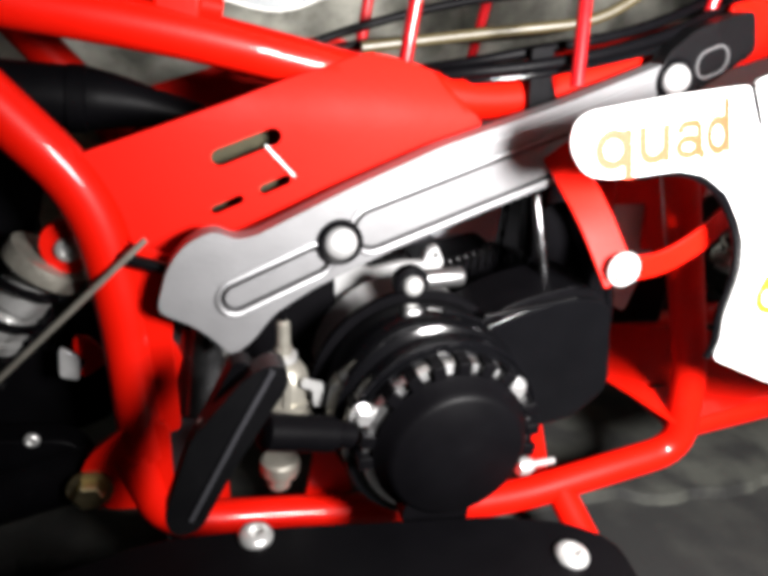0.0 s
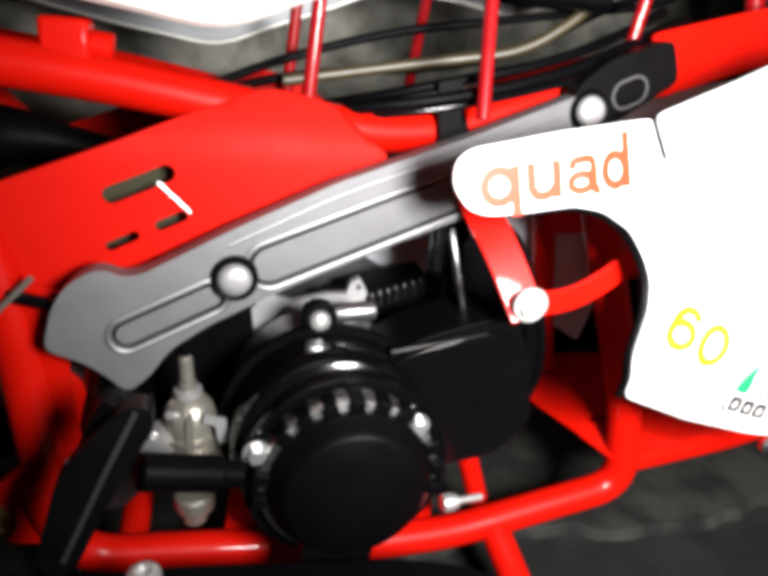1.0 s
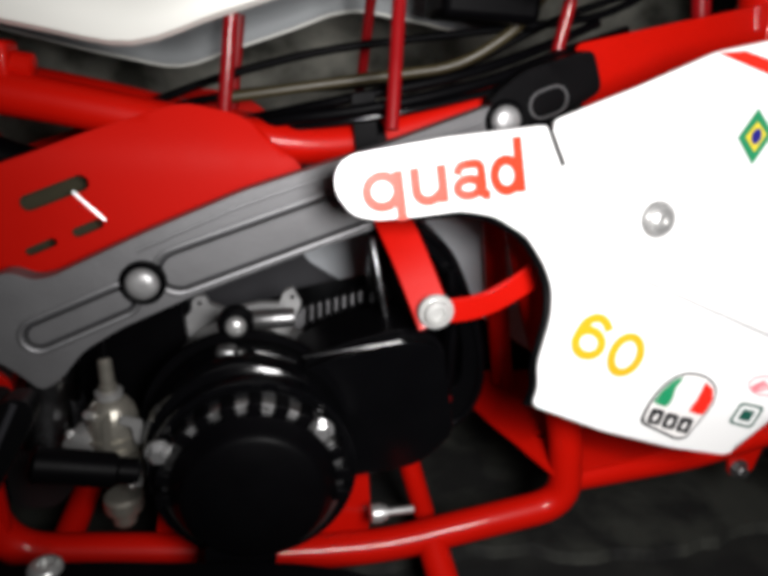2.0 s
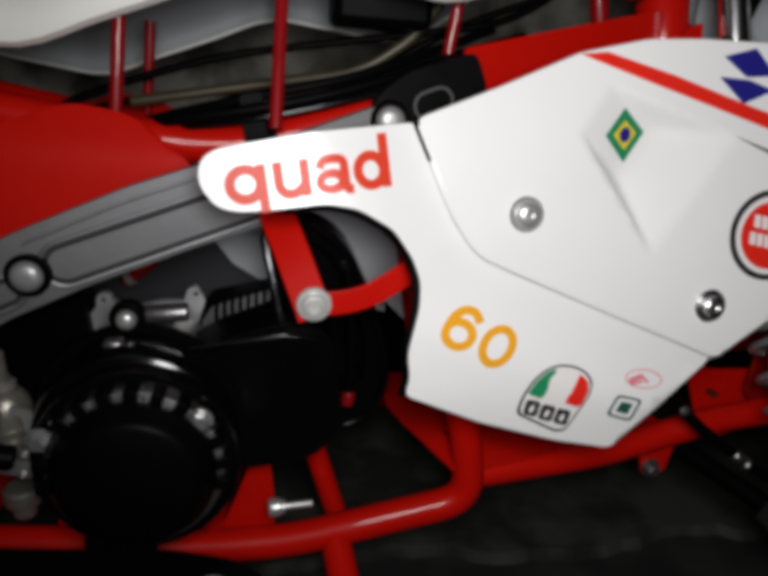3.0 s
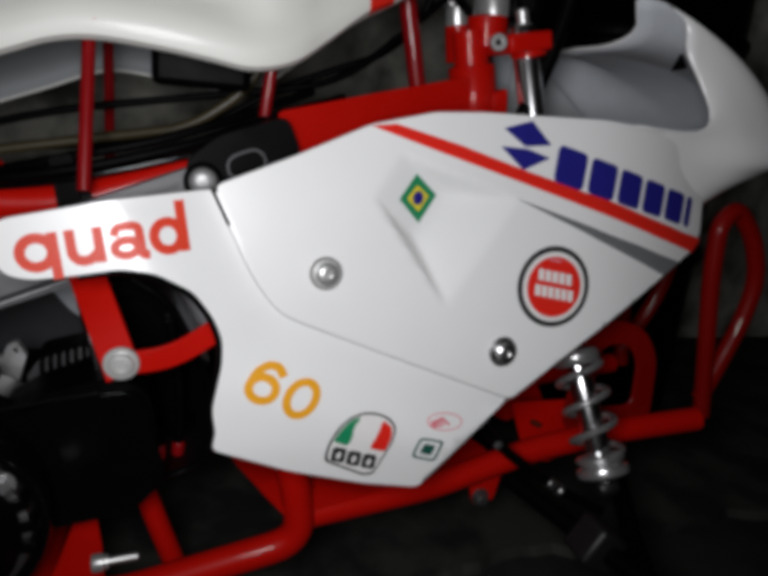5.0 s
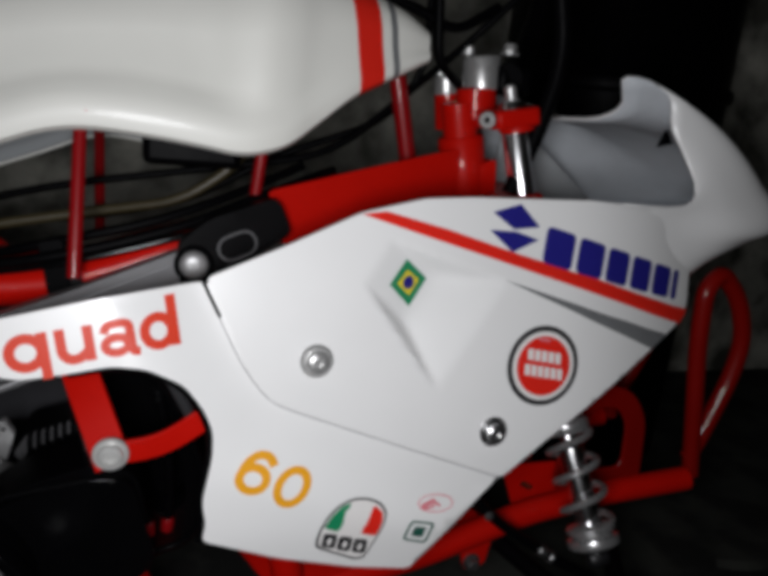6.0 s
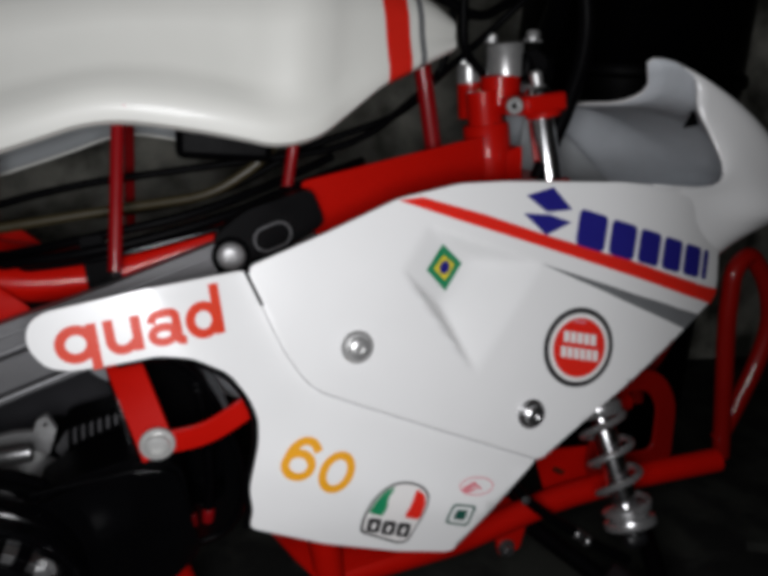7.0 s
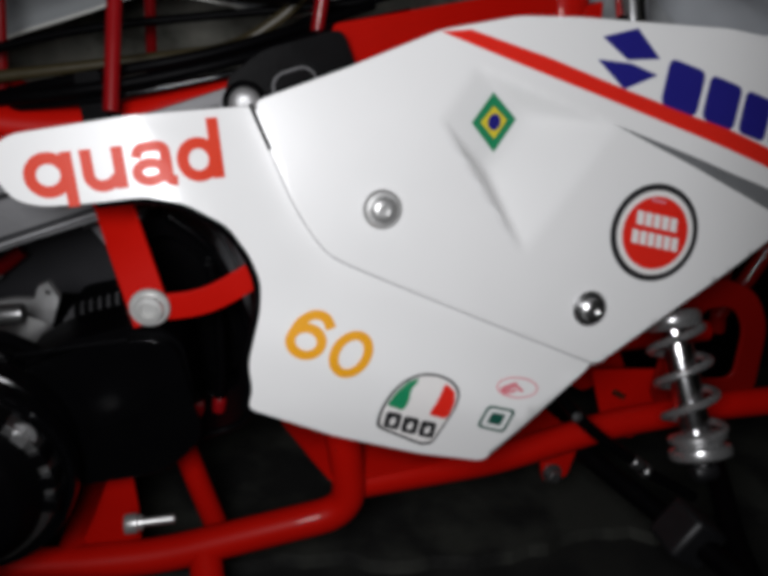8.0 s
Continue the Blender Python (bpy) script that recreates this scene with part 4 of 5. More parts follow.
# pull lever and its pipe
lever = part("kick_lever", slab(rounded([(-0.274, 0.224), (-0.262, 0.232), (-0.253, 0.231), (-0.251, 0.220), (-0.276, 0.172), (-0.294, 0.131), (-0.307, 0.128), (-0.313, 0.140), (-0.299, 0.190)], 0.006), flat_at(-0.21), 0.013), MOULDED, quad, "black moulded lever", bevel=0.004)
# ridge of the lever, lighter grey to carry the highlight along it
part("lever_edge", sweep([(-0.2600, -0.2108, 0.229), (-0.275, -0.2108, 0.196), (-0.299, -0.2108, 0.140)], 0.0018, 8, 0), DULLGREY, lever)
part("lever_arm", slab(capsule((-0.274, 0.222), (-0.295, 0.172), 0.013), flat_at(-0.20), 0.012), BLACK, lever, bevel=0.003)
bolt(lever, (-0.292, -0.201, 0.194), 0.004, height=0.7)
part("intake_pipe", lathe([(0.007, 0), (0.0105, 0.002), (0.0105, 0.045), (0.008, 0.047), (0.008, 0.058), (0.0055, 0.06)], (-0.262, -0.195, 0.182), Vector((1, 0.25, -0.3)), 20), BLACK, engine)
# mounting plate below the engine and loose pin
part("engine_mount", slab(rounded([(-0.214, 0.045), (-0.207, 0.112), (-0.198, 0.112), (-0.176, 0.05)], 0.003), flat_at(-0.098), 0.004), RED, quad, bevel=0.001)
part("engine_mount", slab(rounded([(-0.090, 0.034), (-0.078, 0.065), (-0.066, 0.098), (-0.050, 0.100), (-0.046, 0.067), (-0.045, 0.034)], 0.004), flat_at(-0.09), 0.004), RED, quad, bevel=0.001)
part("engine_mount", sweep([(0.010, -0.062, 0.028), (-0.004, -0.06, 0.068), (-0.020, -0.058, 0.118)], 0.0095, 12, 0.02), RED, quad)
part("mount_bolt", lathe([(0.0, 0), (0.0065, 0.0005), (0.0072, 0.002), (0.0072, 0.009), (0.0055, 0.010), (0.0055, 0.013), (0.0028, 0.013), (0.0028, 0.034), (0.002, 0.035)], (-0.049, -0.030, 0.070), (1, 0.1, 0.02), 18), STEEL, quad, "silver bolt with threaded end")
pin = part("mount_bolt", lathe([(0.0, 0), (0.0065, 0.0005), (0.0072, 0.002), (0.0072, 0.009), (0.0055, 0.010), (0.0055, 0.013), (0.0028, 0.013), (0.0028, 0.034), (0.002, 0.035)], (-0.051, -0.122, 0.079), (1, 0.1, 0.02), 18), STEEL, quad, "silver bolt with threaded end")
for x, z in ((-0.04, 0.128), (-0.115, 0.08)):
    bolt(engine, (x, -0.115, z), 0.004, height=0.7, name="screw")

# floor plate, inner upright and battery box behind the fairing
part("floor_plate", slab(rounded([(0.084, -0.085), (0.066, -0.045), (0.057, -0.01), (0.060, 0.05), (0.16, 0.055), (0.30, 0.02), (0.32, -0.07), (0.17, -0.100), (0.112, -0.112), (0.100, -0.112)], 0.006), flat_at(0.0), 0.003, holes=[capsule((0.103, -0.068), (0.118, -0.066), 0.008)], place=lambda p: Vector((p.x, p.z, 0.112 - p.y - 0.2 * max(0, -0.068 - p.z)))), RED, quad, "red sheet steel floor plate")
part("inner_upright", sweep([(0.104, 0.025, 0.10), (0.083, 0.025, 0.20), (0.058, 0.02, 0.33)], 0.0105, 12, 0.03), RED, quad)
part("fuel_tank", slab(rounded([(-0.05, 0.33), (0.22, 0.34), (0.22, 0.28), (0.168, 0.21), (0.150, 0.128), (0.092, 0.163), (0.054, 0.197), (0.0, 0.235), (-0.05, 0.262)], 0.008), flat_at(0.05), 0.06), INNER, quad, "pale grey plastic fuel tank", bevel=0.008)
part("battery_box", box((0.072, 0.058, 0.108), (0.21, 0.115, 0.215)), BLACK, quad, bevel=0.006)
part("tank_stay", slab(rounded([(0.062, 0.32), (0.065, 0.25), (0.13, 0.253), (0.137, 0.205), (0.19, 0.205), (0.20, 0.32)], 0.005), flat_at(0.034), 0.003), RED, quad, bevel=0.001)

# rear: shock, lug, brake rod, silencer and mudguard
ra, rb = Vector((-0.372, -0.072, 0.249)), Vector((-0.452, -0.075, 0.13))
rd = (rb - ra).normalized()
rshock = part("rear_shock", lathe([(0.008, -0.012), (0.011, -0.006), (0.011, 0.03), (0.0125, 0.03), (0.0125, 0.13)], ra, rd, 22), STEEL, quad, "silver rear shock absorber")
part("spring_collar", lathe([(0.012, 0.014), (0.0245, 0.016), (0.0255, 0.02), (0.0255, 0.026), (0.022, 0.029), (0.012, 0.03)], ra, rd, 30), CARB, rshock)
for h in (0.042, 0.06, 0.078):
    part("sleeve", lathe([(0.013, h), (0.0165, h + 0.001), (0.0165, h + 0.012), (0.013, h + 0.013)], ra, rd, 26), STEEL, rshock)
ru = rd.cross(Vector((0, 1, 0))).normalized()
rv = rd.cross(ru)
part("spring", sweep([ra + rd * (0.03 + 0.1 * i / 60) + 0.0215 * (math.cos(i / 60 * 8 * math.pi) * ru + math.sin(i / 60 * 8 * math.pi) * rv) for i in range(61)], 0.003, 8, 0), GLOSSBLACK, rshock)
part("shock_lug", slab(ellipse(-0.369, 0.247, 0.0145, 0.0165, 20), flat_at(-0.0885), 0.006), RED, quad, bevel=0.001)
bolt(quad, (-0.368, -0.0885, 0.2465), 0.008, height=0.6)
part("brake_rod", lathe([(0.0, 0), (0.0020, 0.0005), (0.0020, 0.19), (0, 0.1905)], (-0.322, -0.122, 0.2655), Vector((-0.084, 0, -0.0885)), 12), CARB, quad, "thin bare steel brake rod")
part("rod_end", lathe([(0.0, 0), (0.004, 0.001), (0.004, 0.026), (0.003, 0.027)], (-0.337, -0.119, 0.253), (1, 0, -0.25), 12), GLOSSBLACK, quad)
part("rear_guard", slab(rounded([(-0.56, 0.04), (-0.43, 0.066), (-0.352, 0.098), (-0.347, 0.17), (-0.365, 0.20), (-0.395, 0.15), (-0.40, 0.22), (-0.385, 0.29), (-0.44, 0.33), (-0.56, 0.33)], 0.012), flat_at(-0.045), 0.02), BLACK, quad, "black rear inner guard", bevel=0.004)
part("chain_case", slab(rounded([(-0.60, 0.02), (-0.43, 0.062), (-0.358, 0.09), (-0.372, 0.115), (-0.45, 0.12), (-0.60, 0.10)], 0.014), flat_at(-0.098), 0.02), BLACK, quad, "black plastic chain case", bevel=0.006)
part("tail_tab", slab(rounded([(-0.371, 0.180), (-0.362, 0.179), (-0.350, 0.164), (-0.356, 0.157), (-0.364, 0.150), (-0.369, 0.152), (-0.364, 0.161), (-0.372, 0.171)], 0.002), flat_at(-0.075), 0.004), RED, quad, "red bent tab", bevel=0.001)
part("chain_guide", slab(rounded([(-0.381, 0.171), (-0.369, 0.163), (-0.370, 0.146), (-0.382, 0.149)], 0.003), flat_at(-0.073), 0.004), LUGMETAL, quad, bevel=0.001)
bolt(quad, (-0.397, -0.098, 0.118), 0.005, height=0.6)
part("pivot_boss", slab(rounded([(-0.334, 0.194), (-0.320, 0.194), (-0.307, 0.186), (-0.301, 0.168), (-0.308, 0.147), (-0.334, 0.138)], 0.008), flat_at(-0.098), 0.006), RED, quad, bevel=0.0015)
part("air_box", slab(rounded([(-0.285, 0.105), (-0.285, 0.245), (-0.20, 0.262), (-0.188, 0.15), (-0.20, 0.105)], 0.01), flat_at(-0.052), 0.03), BLACK, quad, "black air box behind the carburettor", bevel=0.003)
part("silencer", sweep([(-0.47, 0.0, 0.322), (-0.34, 0.0, 0.322), (-0.288, 0.0, 0.312)], 0.022, 20, 0.02, 1.0, None, 0.012), BLACK, quad, "black exhaust silencer")
part("silencer_band", lathe([(0.0205, 0), (0.0225, 0.001), (0.0225, 0.012), (0.0205, 0.013)], (-0.375, 0.0, 0.3215), (1, 0, -0.03), 24), BLACK, quad)
part("tube_lug", box((-0.318, -0.079, 0.378), (-0.291, -0.055, 0.404)), RED, quad, bevel=0.003)
part("tube_lug", lathe([(0.006, 0), (0.0085, 0.001), (0.0085, 0.012), (0.007, 0.013)], (-0.292, -0.067, 0.390), (1, 0, -0.1), 18), RED, quad)

part("brake_cable", sweep([(-0.318, -0.085, 0.10), (-0.322, -0.10, 0.06), (-0.312, -0.12, 0.035), (-0.295, -0.14, 0.02)], 0.003, 8, 0.02), BLACK, quad)
# cables and hoses under the seat
for pts, r, mat, name in (
        ([(-0.26, 0.02, 0.345), (-0.19, 0.02, 0.38), (-0.097, 0.02, 0.412), (0.045, 0.02, 0.438), (0.15, 0.015, 0.457), (0.215, 0.02, 0.515), (0.28, 0.02, 0.575), (0.31, -0.02, 0.62)], 0.0035, BLACK, "throttle_cable"),
        ([(-0.24, 0.045, 0.35), (-0.16, 0.045, 0.375), (-0.05, 0.045, 0.387), (0.03, 0.045, 0.405), (0.1, 0.04, 0.45), (0.20, 0.03, 0.49), (0.235, 0.02, 0.54), (0.225, 0.0, 0.60)], 0.0035, BLACK, "brake_cable"),
        ([(-0.17, -0.03, 0.350), (-0.128, -0.066, 0.365), (-0.08, -0.075, 0.374), (-0.03, -0.074, 0.386), (0.03, -0.066, 0.404), (0.08, -0.045, 0.424), (0.15, 0.0, 0.445)], 0.0042, BLACK, "wiring_loom"),
        ([(-0.16, -0.02, 0.345), (-0.125, -0.06, 0.359), (-0.08, -0.070, 0.367), (-0.03, -0.070, 0.379), (0.03, -0.066, 0.396), (0.07, -0.05, 0.412)], 0.0028, GLOSSBLACK, "wiring_loom"),
        ([(-0.17, -0.0, 0.352), (-0.12, -0.05, 0.370), (-0.06, -0.062, 0.387), (0.0, -0.06, 0.402), (0.06, -0.045, 0.424), (0.12, -0.01, 0.448)], 0.0038, BLACK, "wiring_loom"),
        ([(-0.17, 0.03, 0.37), (-0.06, 0.03, 0.392), (0.02, 0.015, 0.408), (0.062, 0.01, 0.44), (0.08, 0.01, 0.466)], 0.0046, OLIVE, "fuel_hose"),
        ([(0.318, -0.052, 0.62), (0.331, -0.05, 0.575), (0.331, -0.05, 0.545), (0.322, -0.05, 0.505), (0.30, -0.05, 0.44)], 0.0076, BLACK, "brake_hose"),
        ([(0.165, -0.01, 0.595), (0.21, -0.01, 0.588), (0.246, -0.01, 0.572), (0.29, 0.0, 0.60)], 0.0045, BLACK, "clutch_cable"),
        ([(0.225, -0.02, 0.60), (0.232, -0.015, 0.545), (0.26, 0.0, 0.53)], 0.0045, BLACK, "clutch_cable")):
    part(name, sweep(pts, r, 10, 0.05), mat, quad)
part("cable_clip", lathe([(0.0152, 0), (0.0180, 0.001), (0.0184, 0.006), (0.0184, 0.013), (0.0180, 0.018), (0.0152, 0.019)], (-0.068, -0.049, 0.349), Vector((0.19, 0.015, 0.065)), 28), BLACK, quad)
part("cable_strap", slab(rounded([(-0.078, 0.386), (-0.062, 0.389), (-0.055, 0.342), (-0.071, 0.338)], 0.003), flat_at(-0.071), 0.006), BLACK, quad, bevel=0.001)
part("under_seat_box", box((-0.01, -0.03, 0.442), (0.066, 0.04, 0.50)), BLACK, quad, "black box under the seat", bevel=0.006)
# steering stem clamps
part("stem_cap", lathe([(0.008, 0.026), (0.016, 0.025), (0.0172, 0.023), (0.0172, -0.004), (0.013, -0.005)], (0.283, 0.0, 0.532), (-0.15, 0, 1), 28), STEEL, quad, "turned silver stem cap")
part("stem_collar", lathe([(0.014, 0), (0.0185, 0.001), (0.0185, 0.026), (0.014, 0.028)], (0.281, 0.0, 0.502), (-0.12, 0, 1), 24), RED, quad)
part("fork_collar", lathe([(0.010, 0), (0.0135, 0.001), (0.0135, 0.034), (0.010, 0.036)], (0.276, 0.05, 0.489), (-0.15, 0, 1), 20), RED, quad)
part("fork_cap", lathe([(0.012, 0), (0.0125, 0.002), (0.0115, 0.018), (0.008, 0.020)], (0.270, 0.05, 0.522), (-0.15, 0, 1), 20), STEEL, quad)
hexbolt(quad, (0.2615, 0.05, 0.540), (-0.1, 0, 1), 0.006, 0.011, name="nut")
part("fork_collar", lathe([(0.0115, 0), (0.0155, 0.001), (0.0155, 0.019), (0.0115, 0.020)], (0.300, -0.048, 0.494), (-0.25, 0, 1), 20), RED, quad)
hexbolt(quad, (0.307, 0.0, 0.561), (0, 0, 1), 0.006, 0.010, name="nut")
hexbolt(quad, (0.275, 0.02, 0.558), (0, 0, 1), 0.005, 0.008, name="nut")
hexbolt(quad, (0.276, 0.034, 0.508), (-0.3, -1, 0), 0.006, 0.006, BRASS, name="nut")
part("bar_clamp", box((0.290, -0.02, 0.525), (0.325, 0.03, 0.552)), BLACK, quad, bevel=0.006)
part("handlebar", sweep([(0.30, -0.02, 0.54), (0.335, 0.03, 0.56), (0.37, 0.06, 0.62), (0.36, 0.09, 0.72)], 0.012, 14, 0.04), BLACK, quad, "black handlebar tube")
part("stem_stop", slab(rounded([(0.286, 0.43), (0.284, 0.462), (0.298, 0.468), (0.302, 0.43)], 0.004), flat_at(-0.02), 0.02), RED, quad, bevel=0.002)

part("nose_clip", slab(rounded([(0.409, 0.493), (0.423, 0.4965), (0.421, 0.500), (0.4155, 0.508)], 0.001), flat_at(-0.099), 0.003), BLACK, quad)
part("nose_brace", slab(rounded([(0.335, 0.498), (0.38, 0.483), (0.458, 0.425), (0.335, 0.42)], 0.003), flat_at(0.05), 0.003), SHADEDINNER, quad)

# front axle details
part("rail_lug", slab(rounded([(0.285, 0.108), (0.325, 0.112), (0.318, 0.07), (0.296, 0.066)], 0.005), flat_at(-0.074), 0.004), RED, quad)
hexbolt(quad, (0.303, -0.074, 0.075), (0, -1, 0), 0.006, 0.009, EARMETAL)
for s in (-1, 1):
    part("control_arm", sweep([(0.33, s * 0.075, 0.095), (0.375, s * 0.19, 0.085), (0.385, s * 0.23, 0.085)], 0.009, 12, 0.03), BLACK, quad)
    part("control_arm", sweep([(0.45, s * 0.075, 0.11), (0.40, s * 0.19, 0.085), (0.385, s * 0.23, 0.085)], 0.009, 12, 0.03), BLACK, quad)
    part("stub_axle", box((-0.017, -0.017, -0.018), (0.017, 0.017, 0.018), m=Matrix.Translation((0.368, s * 0.175, 0.088)) @ Matrix.Rotation(radians(32), 4, "Y")), DARKGREY, quad, "bare dark steering knuckle", bevel=0.004)
part("brake_hose", sweep([(0.262, -0.11, 0.19), (0.285, -0.12, 0.163), (0.311, -0.12, 0.141), (0.349, -0.12, 0.116), (0.361, -0.12, 0.106), (0.405, -0.13, 0.086)], 0.0048, 10, 0.04), BLACK, quad)
part("hose_fitting", lathe([(0.004, 0), (0.0052, 0.001), (0.0052, 0.010), (0.004, 0.011)], (0.345, -0.121, 0.1185), Vector((0.6, 0, -0.4)), 14), EARMETAL, quad)
part("hose_ferrule", lathe([(0.0048, 0), (0.0058, 0.001), (0.0058, 0.005), (0.0048, 0.006)], (0.357, -0.121, 0.1095), Vector((0.6, 0, -0.4)), 14), EARMETAL, quad)
hexbolt(quad, (0.285, -0.126, 0.163), (0, -1, 0), 0.003, 0.003, EARMETAL, name="screw")

# ---- stickers ----


def decal(name, outline, mat, parent, f, lift=0.0006, holes=(), label="", grid=0.006):
    return part(name, slab(outline, lambda x, z: f(x, z) - lift, 0, holes, grid, pull if f is tail_skin else None), mat, parent, label)


def tail_skin(x, z):
    return skin(x, z) + 0.0025


def ribbon(points, width):
    """Outline of a stroke of even width with rounded corners."""
    path = smooth_path([(*p, 0) for p in points], width * 1.6, 5)
    one, two = [], []
    for i, p in enumerate(path):
        t = (path[min(i + 1, len(path) - 1)] - path[max(i - 1, 0)]).normalized()
        n = Vector((-t.y, t.x, 0)) * width / 2
        one.append((p.x + n.x, p.y + n.y))
        two.append((p.x - n.x, p.y - n.y))
    return one + two[::-1]


def lettering(name, strokes, origin, width, angle, mat, parent, f, lift=0.0007, label=""):
    """A word cut from vinyl, stroke by stroke, in units of its width, laid on the panel."""
    c, s = width * math.cos(radians(angle)), width * math.sin(radians(angle))

    def lay(outline):
        return [(origin[0] + u * c - w * s, origin[1] + u * s + w * c) for u, w in outline]

    bm = bmesh.new()
    for k, stroke in enumerate(strokes):
        holes = ()
        if stroke[0] == "ring":
            _, cu, cw, ru, rw, thick = stroke
            outline, holes = lay(ellipse(cu, cw, ru, rw)), [lay(ellipse(cu, cw, ru - thick, rw - thick))]
        else:
            outline = lay(ribbon(stroke[1], stroke[2]))
        slab(outline, lambda x, z, k=k: f(x, z) - lift - 0.00004 * k, 0, holes, 0.005, pull, bm)
    return part(name, bm, mat, parent, label, smooth=False)


QUAD = [("ring", 0.115, 0.108, 0.122, 0.118, 0.062), ("line", [(0.216, -0.066), (0.216, 0.218)], 0.060),
        ("line", [(0.3140, 0.218), (0.3140, 0.062), (0.352, 0.022), (0.415, 0.022), (0.472, 0.070)], 0.060), ("line", [(0.474, 0.0), (0.474, 0.218)], 0.060),
        ("ring", 0.630, 0.068, 0.096, 0.074, 0.054), ("line", [(0.565, 0.146), (0.582, 0.194), (0.650, 0.202), (0.716, 0.194), (0.716, 0.12)], 0.053), ("line", [(0.716, 0.135), (0.716, 0.028), (0.730, 0.012), (0.762, 0.010)], 0.056),
        ("ring", 0.879, 0.108, 0.110, 0.118, 0.060), ("line", [(0.970, 0.0), (0.970, 0.320)], 0.060)]
SIXTY = [("ring", 0.235, 0.205, 0.232, 0.213, 0.112), ("line", [(0.058, 0.20), (0.07, 0.40), (0.17, 0.53), (0.30, 0.548), (0.415, 0.45)], 0.112),
         ("ring", 0.765, 0.275, 0.238, 0.293, 0.112)]
lettering("lettering", QUAD, (-0.0795, 0.3245), 0.1015, 9.5, ORANGE, near_tail, tail_skin, label="red-orange word quad")
lettering("number_sticker", SIXTY, (0.0543, 0.2420), 0.0542, -24.0, YELLOW, near_tail, tail_skin, label="amber number 60")
# stripes on the upper panel
decal("stripe", [(0.139, 0.4292), (0.157, 0.432), (0.206, 0.421), (0.261, 0.406), (0.335, 0.388), (0.40, 0.3695), (0.4515, 0.356), (0.449, 0.352), (0.440, 0.3445), (0.40, 0.3565), (0.335, 0.376), (0.251, 0.399), (0.187, 0.416)], STRIPE, near_upper, skin_upper, label="red stripe")
decal("grey_stripe", [(0.253, 0.386), (0.312, 0.3695), (0.37, 0.353), (0.4225, 0.3375), (0.4025, 0.3275), (0.337, 0.3535)], GREYVINYL, near_upper, skin_upper, label="grey wedge stripe")
# two slanted dark blue bars and a row of blue blocks
for pts in ([(0.240, 0.4355), (0.263, 0.4425), (0.280, 0.426), (0.258, 0.4235)], [(0.238, 0.4225), (0.2605, 0.4220), (0.2795, 0.4165), (0.2575, 0.4065)]):
    decal("badge_bar", rounded(pts, 0.001), BLUE, near_upper, skin_upper, label="slanted dark blue bar")
for x, w in ((0.285, 0.0262), (0.3150, 0.0255), (0.3440, 0.0235), (0.3710, 0.0235), (0.3980, 0.0235), (0.4250, 0.0085)):
    h = 0.0138 - 0.010 * (x - 0.286)
    z0, z1 = 0.4135 - 0.238 * (x - 0.286), 0.4135 - 0.238 * (x + w - 0.286)
    decal("name_block", rounded([(x + 0.002, z0 + h), (x + w + 0.002, z1 + h), (x + w - 0.002, z1 - h), (x - 0.002, z0 - h)], 0.005), BLUE, near_upper, skin_upper)
# round sticker as plain rings and bars
for rx, mat, lift in ((0.0315, INK, 0.0006), (0.0272, WHITEVINYL, 0.0009), (0.0235, STRIPE, 0.0012)):
    decal("round_sticker", ellipse(0.2895, 0.321, rx, rx * 0.985, 0), mat, near_upper, skin_upper, lift)
for z, w, n in ((0.3285, 0.0150, 5), (0.3165, 0.0172, 6)):
    for k in range(n):
        a, b = -w + 2 * w * k / n + 0.0006, -w + 2 * w * (k + 1) / n - 0.0006
        decal("sticker_bar", [(0.2895 + a, z - 0.0042 - 0.16 * a), (0.2895 + b, z - 0.0042 - 0.16 * b), (0.2895 + b, z + 0.0042 - 0.16 * b), (0.2895 + a, z + 0.0042 - 0.16 * a)], WHITEVINYL, near_upper, skin_upper, 0.0015)
decal("sticker_bar", [(0.284, 0.341), (0.294, 0.3395), (0.294, 0.3415), (0.284, 0.343)], PINK, near_upper, skin_upper, 0.0015)
# flag
decal("flag_sticker", [(0.1625, 0.3800), (0.1750, 0.3985), (0.1930, 0.3835), (0.1800, 0.3630)], GREEN, near_upper, skin_upper, 0.0008, label="green flag sticker with yellow diamond", grid=0.003)
decal("flag_diamond", [(0.1685, 0.3806), (0.1762, 0.3905), (0.1866, 0.3828), (0.1791, 0.3712)], FLAGYELLOW, near_upper, skin_upper, 0.0013, grid=0.003)
decal("flag_disc", ellipse(0.1777, 0.3812, 0.0045, 0.0050, n=20), BLUE, near_upper, skin_upper, 0.0017, grid=0.003)
# helmet-shaped three-colour sticker
HELMET = [(0.1175, 0.188), (0.1195, 0.2015), (0.126, 0.214), (0.1345, 0.2225), (0.1445, 0.2265), (0.156, 0.2255), (0.166, 0.2205), (0.1715, 0.213), (0.1705, 0.203), (0.165, 0.190), (0.1575, 0.1735), (0.15, 0.1725)]


def shrink(outline, k):
    cx, cz = sum(p[0] for p in outline) / len(outline), sum(p[1] for p in outline) / len(outline)
    return [(cx + (x - cx) * k, cz + (z - cz) * k) for x, z in outline]


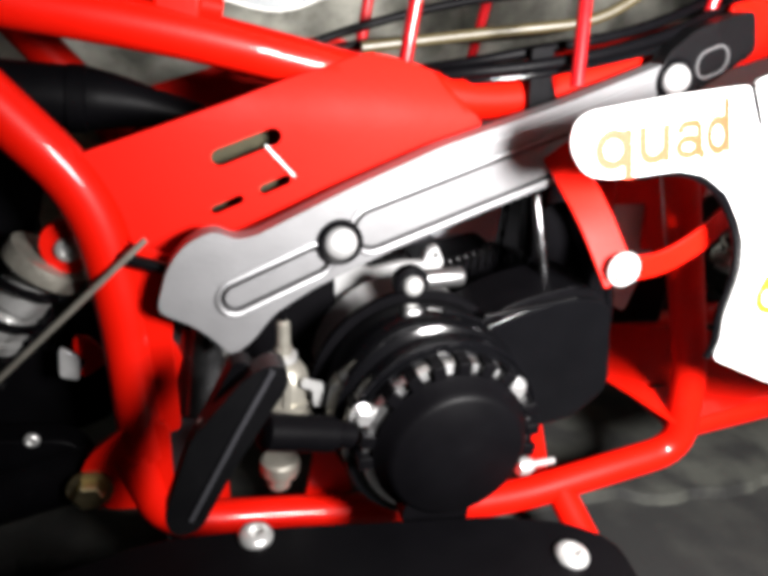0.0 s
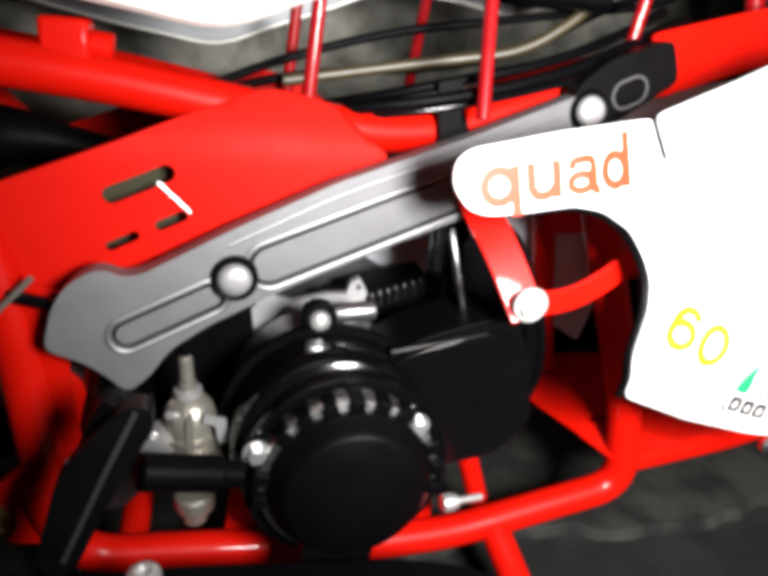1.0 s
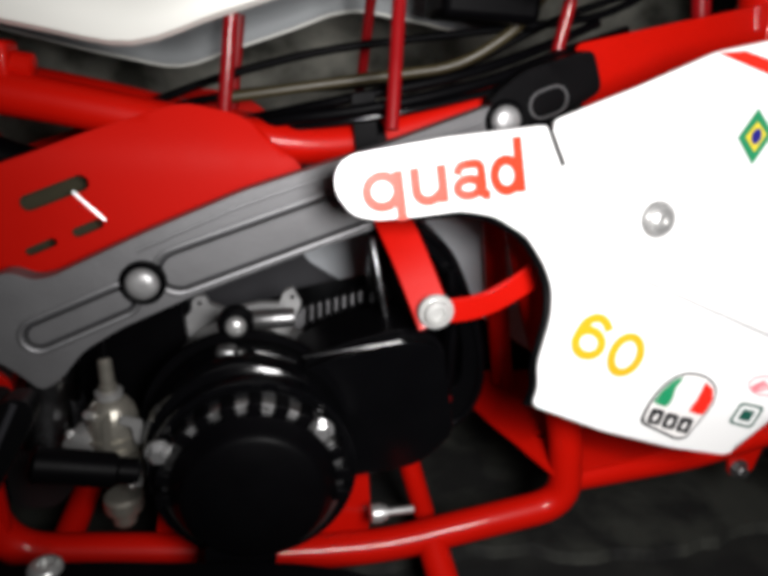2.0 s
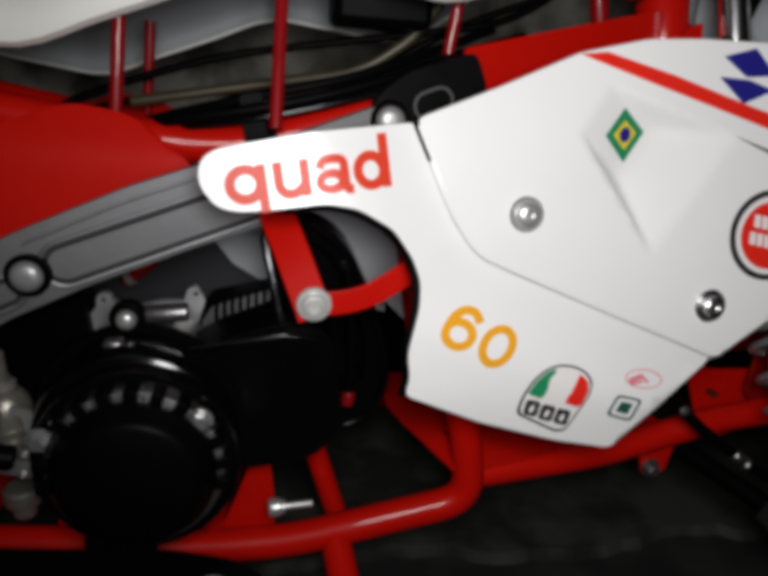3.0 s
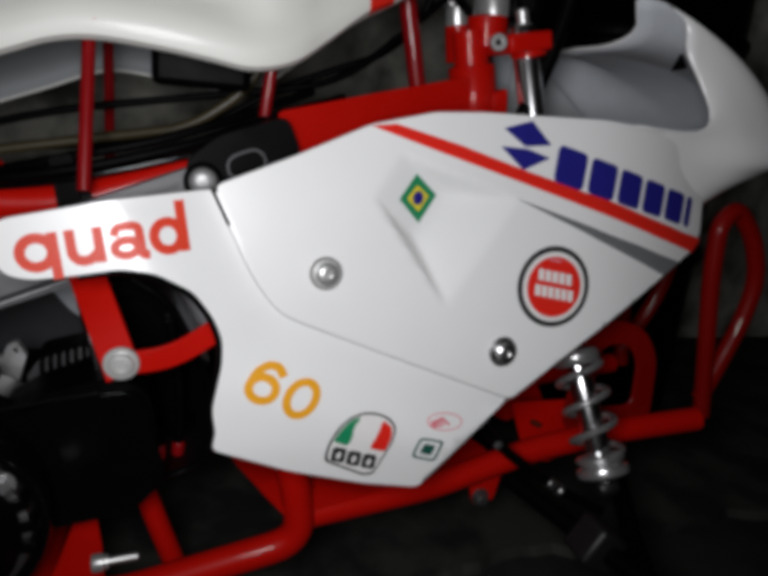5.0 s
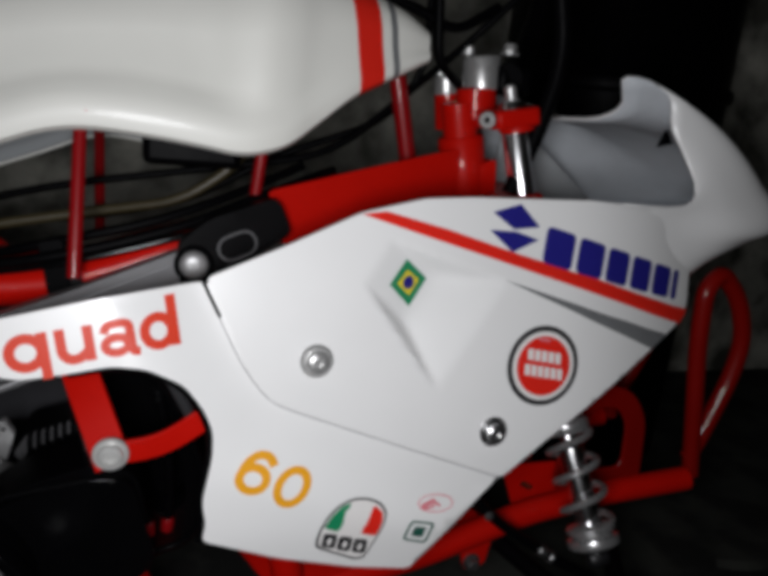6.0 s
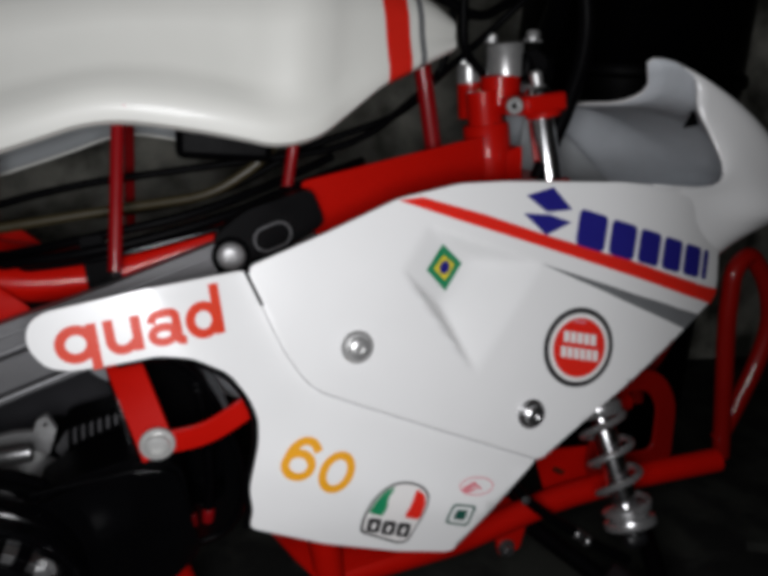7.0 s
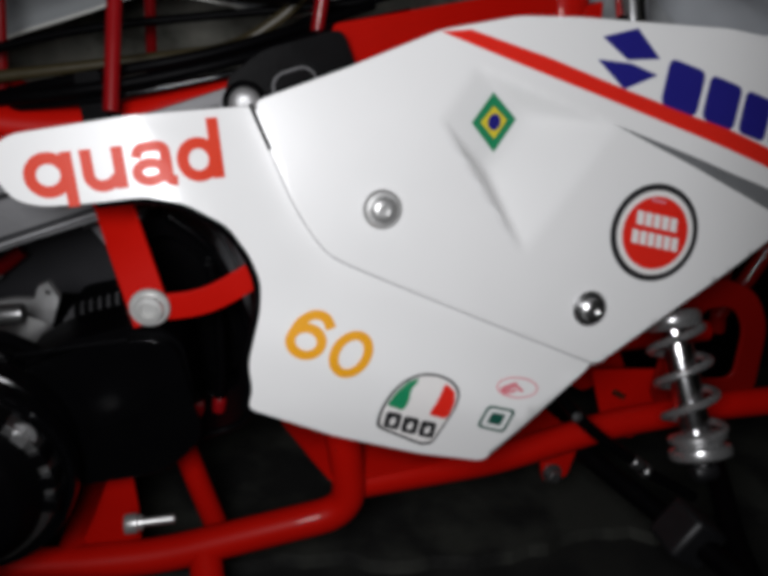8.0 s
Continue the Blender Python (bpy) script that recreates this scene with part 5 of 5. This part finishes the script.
decal("helmet_sticker", rounded(HELMET, 0.005), INK, near_tail, tail_skin, 0.0006, label="helmet-shaped green, white and red sticker")
decal("sticker_ground", rounded(shrink(HELMET, 0.93), 0.005), WHITEVINYL, near_tail, tail_skin, 0.0009)
decal("sticker_green", rounded([(0.1235, 0.2045), (0.1285, 0.213), (0.1355, 0.2205), (0.143, 0.2235), (0.1365, 0.2035), (0.134, 0.2005)], 0.002), GREEN, near_tail, tail_skin, 0.0012)
decal("sticker_red", rounded([(0.152, 0.197), (0.1605, 0.2195), (0.1675, 0.2135), (0.1685, 0.206), (0.1655, 0.196), (0.163, 0.1935)], 0.002), STRIPE, near_tail, tail_skin, 0.0012)
for x, z in ((0.1285, 0.1935), (0.1405, 0.1895), (0.1525, 0.186)):
    decal("sticker_block", rounded([(x - 0.0045, z + 0.0070), (x + 0.0060, z + 0.0045), (x + 0.0045, z - 0.0080), (x - 0.0062, z - 0.0052)], 0.0025), INK, near_tail, tail_skin, 0.0012, holes=[ellipse(x, z - 0.001, 0.0018, 0.0032, -15, n=12)])
BADGE = [(0.1915, 0.2035), (0.2120, 0.1990), (0.2065, 0.1805), (0.1860, 0.1865)]
decal("badge_frame", rounded(BADGE, 0.004), DARKGREEN, near_tail, tail_skin, 0.0006, holes=[rounded(shrink(BADGE, 0.80), 0.003)], label="small green framed badge")
decal("badge_centre", rounded(shrink(BADGE, 0.48), 0.001), DARKGREEN, near_tail, tail_skin, 0.0006)
decal("oval_sticker", ellipse(0.2095, 0.2155, 0.0145, 0.0075, -8), PINK, near_tail, tail_skin, 0.0006, holes=[ellipse(0.2095, 0.2155, 0.0135, 0.0065, -8)], label="small pale red oval sticker")
decal("oval_mark", capsule((0.200, 0.2145), (0.207, 0.2175), 0.004), PINK, near_tail, tail_skin, 0.0006)
decal("oval_mark", capsule((0.209, 0.2165), (0.213, 0.213), 0.002), PINK, near_tail, tail_skin, 0.0006)
decal("oval_mark", capsule((0.2005, 0.2115), (0.2085, 0.2135), 0.0022), PINK, near_tail, tail_skin, 0.0006)

# black strip inside the arch of the tail, standing in for its shadow gap
ARCH = TAIL[-13:-3]
part("arch_shadow_gap", sweep([pull(Vector((x, skin(x, z) + 0.0062, z))) + Vector((-0.0016, 0, -0.0016)) for x, z in ARCH], 0.0026, 8, 0.01), BLACK, near_tail)

# dark gap between the two panels
part("panel_gap", sweep([(x, skin(x, z) + 0.0005, z) for x, z in SEAM], 0.0005, 6, 0.012), SEAMGREY, near_tail)
part("panel_gap", sweep([(x, skin(x, z) + 0.0004, z) for x, z in ((0.0325, 0.3815), (0.038, 0.37), (0.044, 0.358))], 0.0012, 6, 0), BLACK, near_tail)
bolt(seat, (-0.043, -0.0855, 0.480), 0.0016, name="screw", mat=PINK)

# air filter behind the slotted plate
part("air_filter", slab(rounded([(-0.31, 0.262), (-0.30, 0.322), (-0.235, 0.335), (-0.222, 0.285)], 0.01), flat_at(-0.076), 0.05), FILTER, quad, "olive foam air filter", bevel=0.004)

# ---- behind the quad ----
drum = tagged(new("plastic_drum"), "tall black plastic drum standing behind the quad", "drum")
drum.location = (0, 0, 0)
DRUM = (0.700, 0.40, GROUND)
part("drum_body", lathe([(0.0, 0), (0.165, 0.0), (0.174, 0.01), (0.176, 0.28), (0.179, 0.285), (0.179, 0.295), (0.176, 0.30), (0.178, 0.60), (0.182, 0.605), (0.182, 0.62), (0.178, 0.625), (0.175, 0.80), (0.166, 0.88), (0.16, 0.90), (0.0, 0.90)], DRUM, (0, 0, 1), 48), BLACK, drum)
part("drum_lid", lathe([(0.0, 0.93), (0.11, 0.93), (0.15, 0.925), (0.166, 0.915), (0.168, 0.89), (0.161, 0.888)], DRUM, (0, 0, 1), 48), BLACK, drum)
for h in (0.29, 0.612):
    part("drum_hoop", lathe([(0.178, h - 0.01), (0.184, h - 0.008), (0.186, h), (0.184, h + 0.008), (0.178, h + 0.01)], DRUM, (0, 0, 1), 48), BLACK, drum)
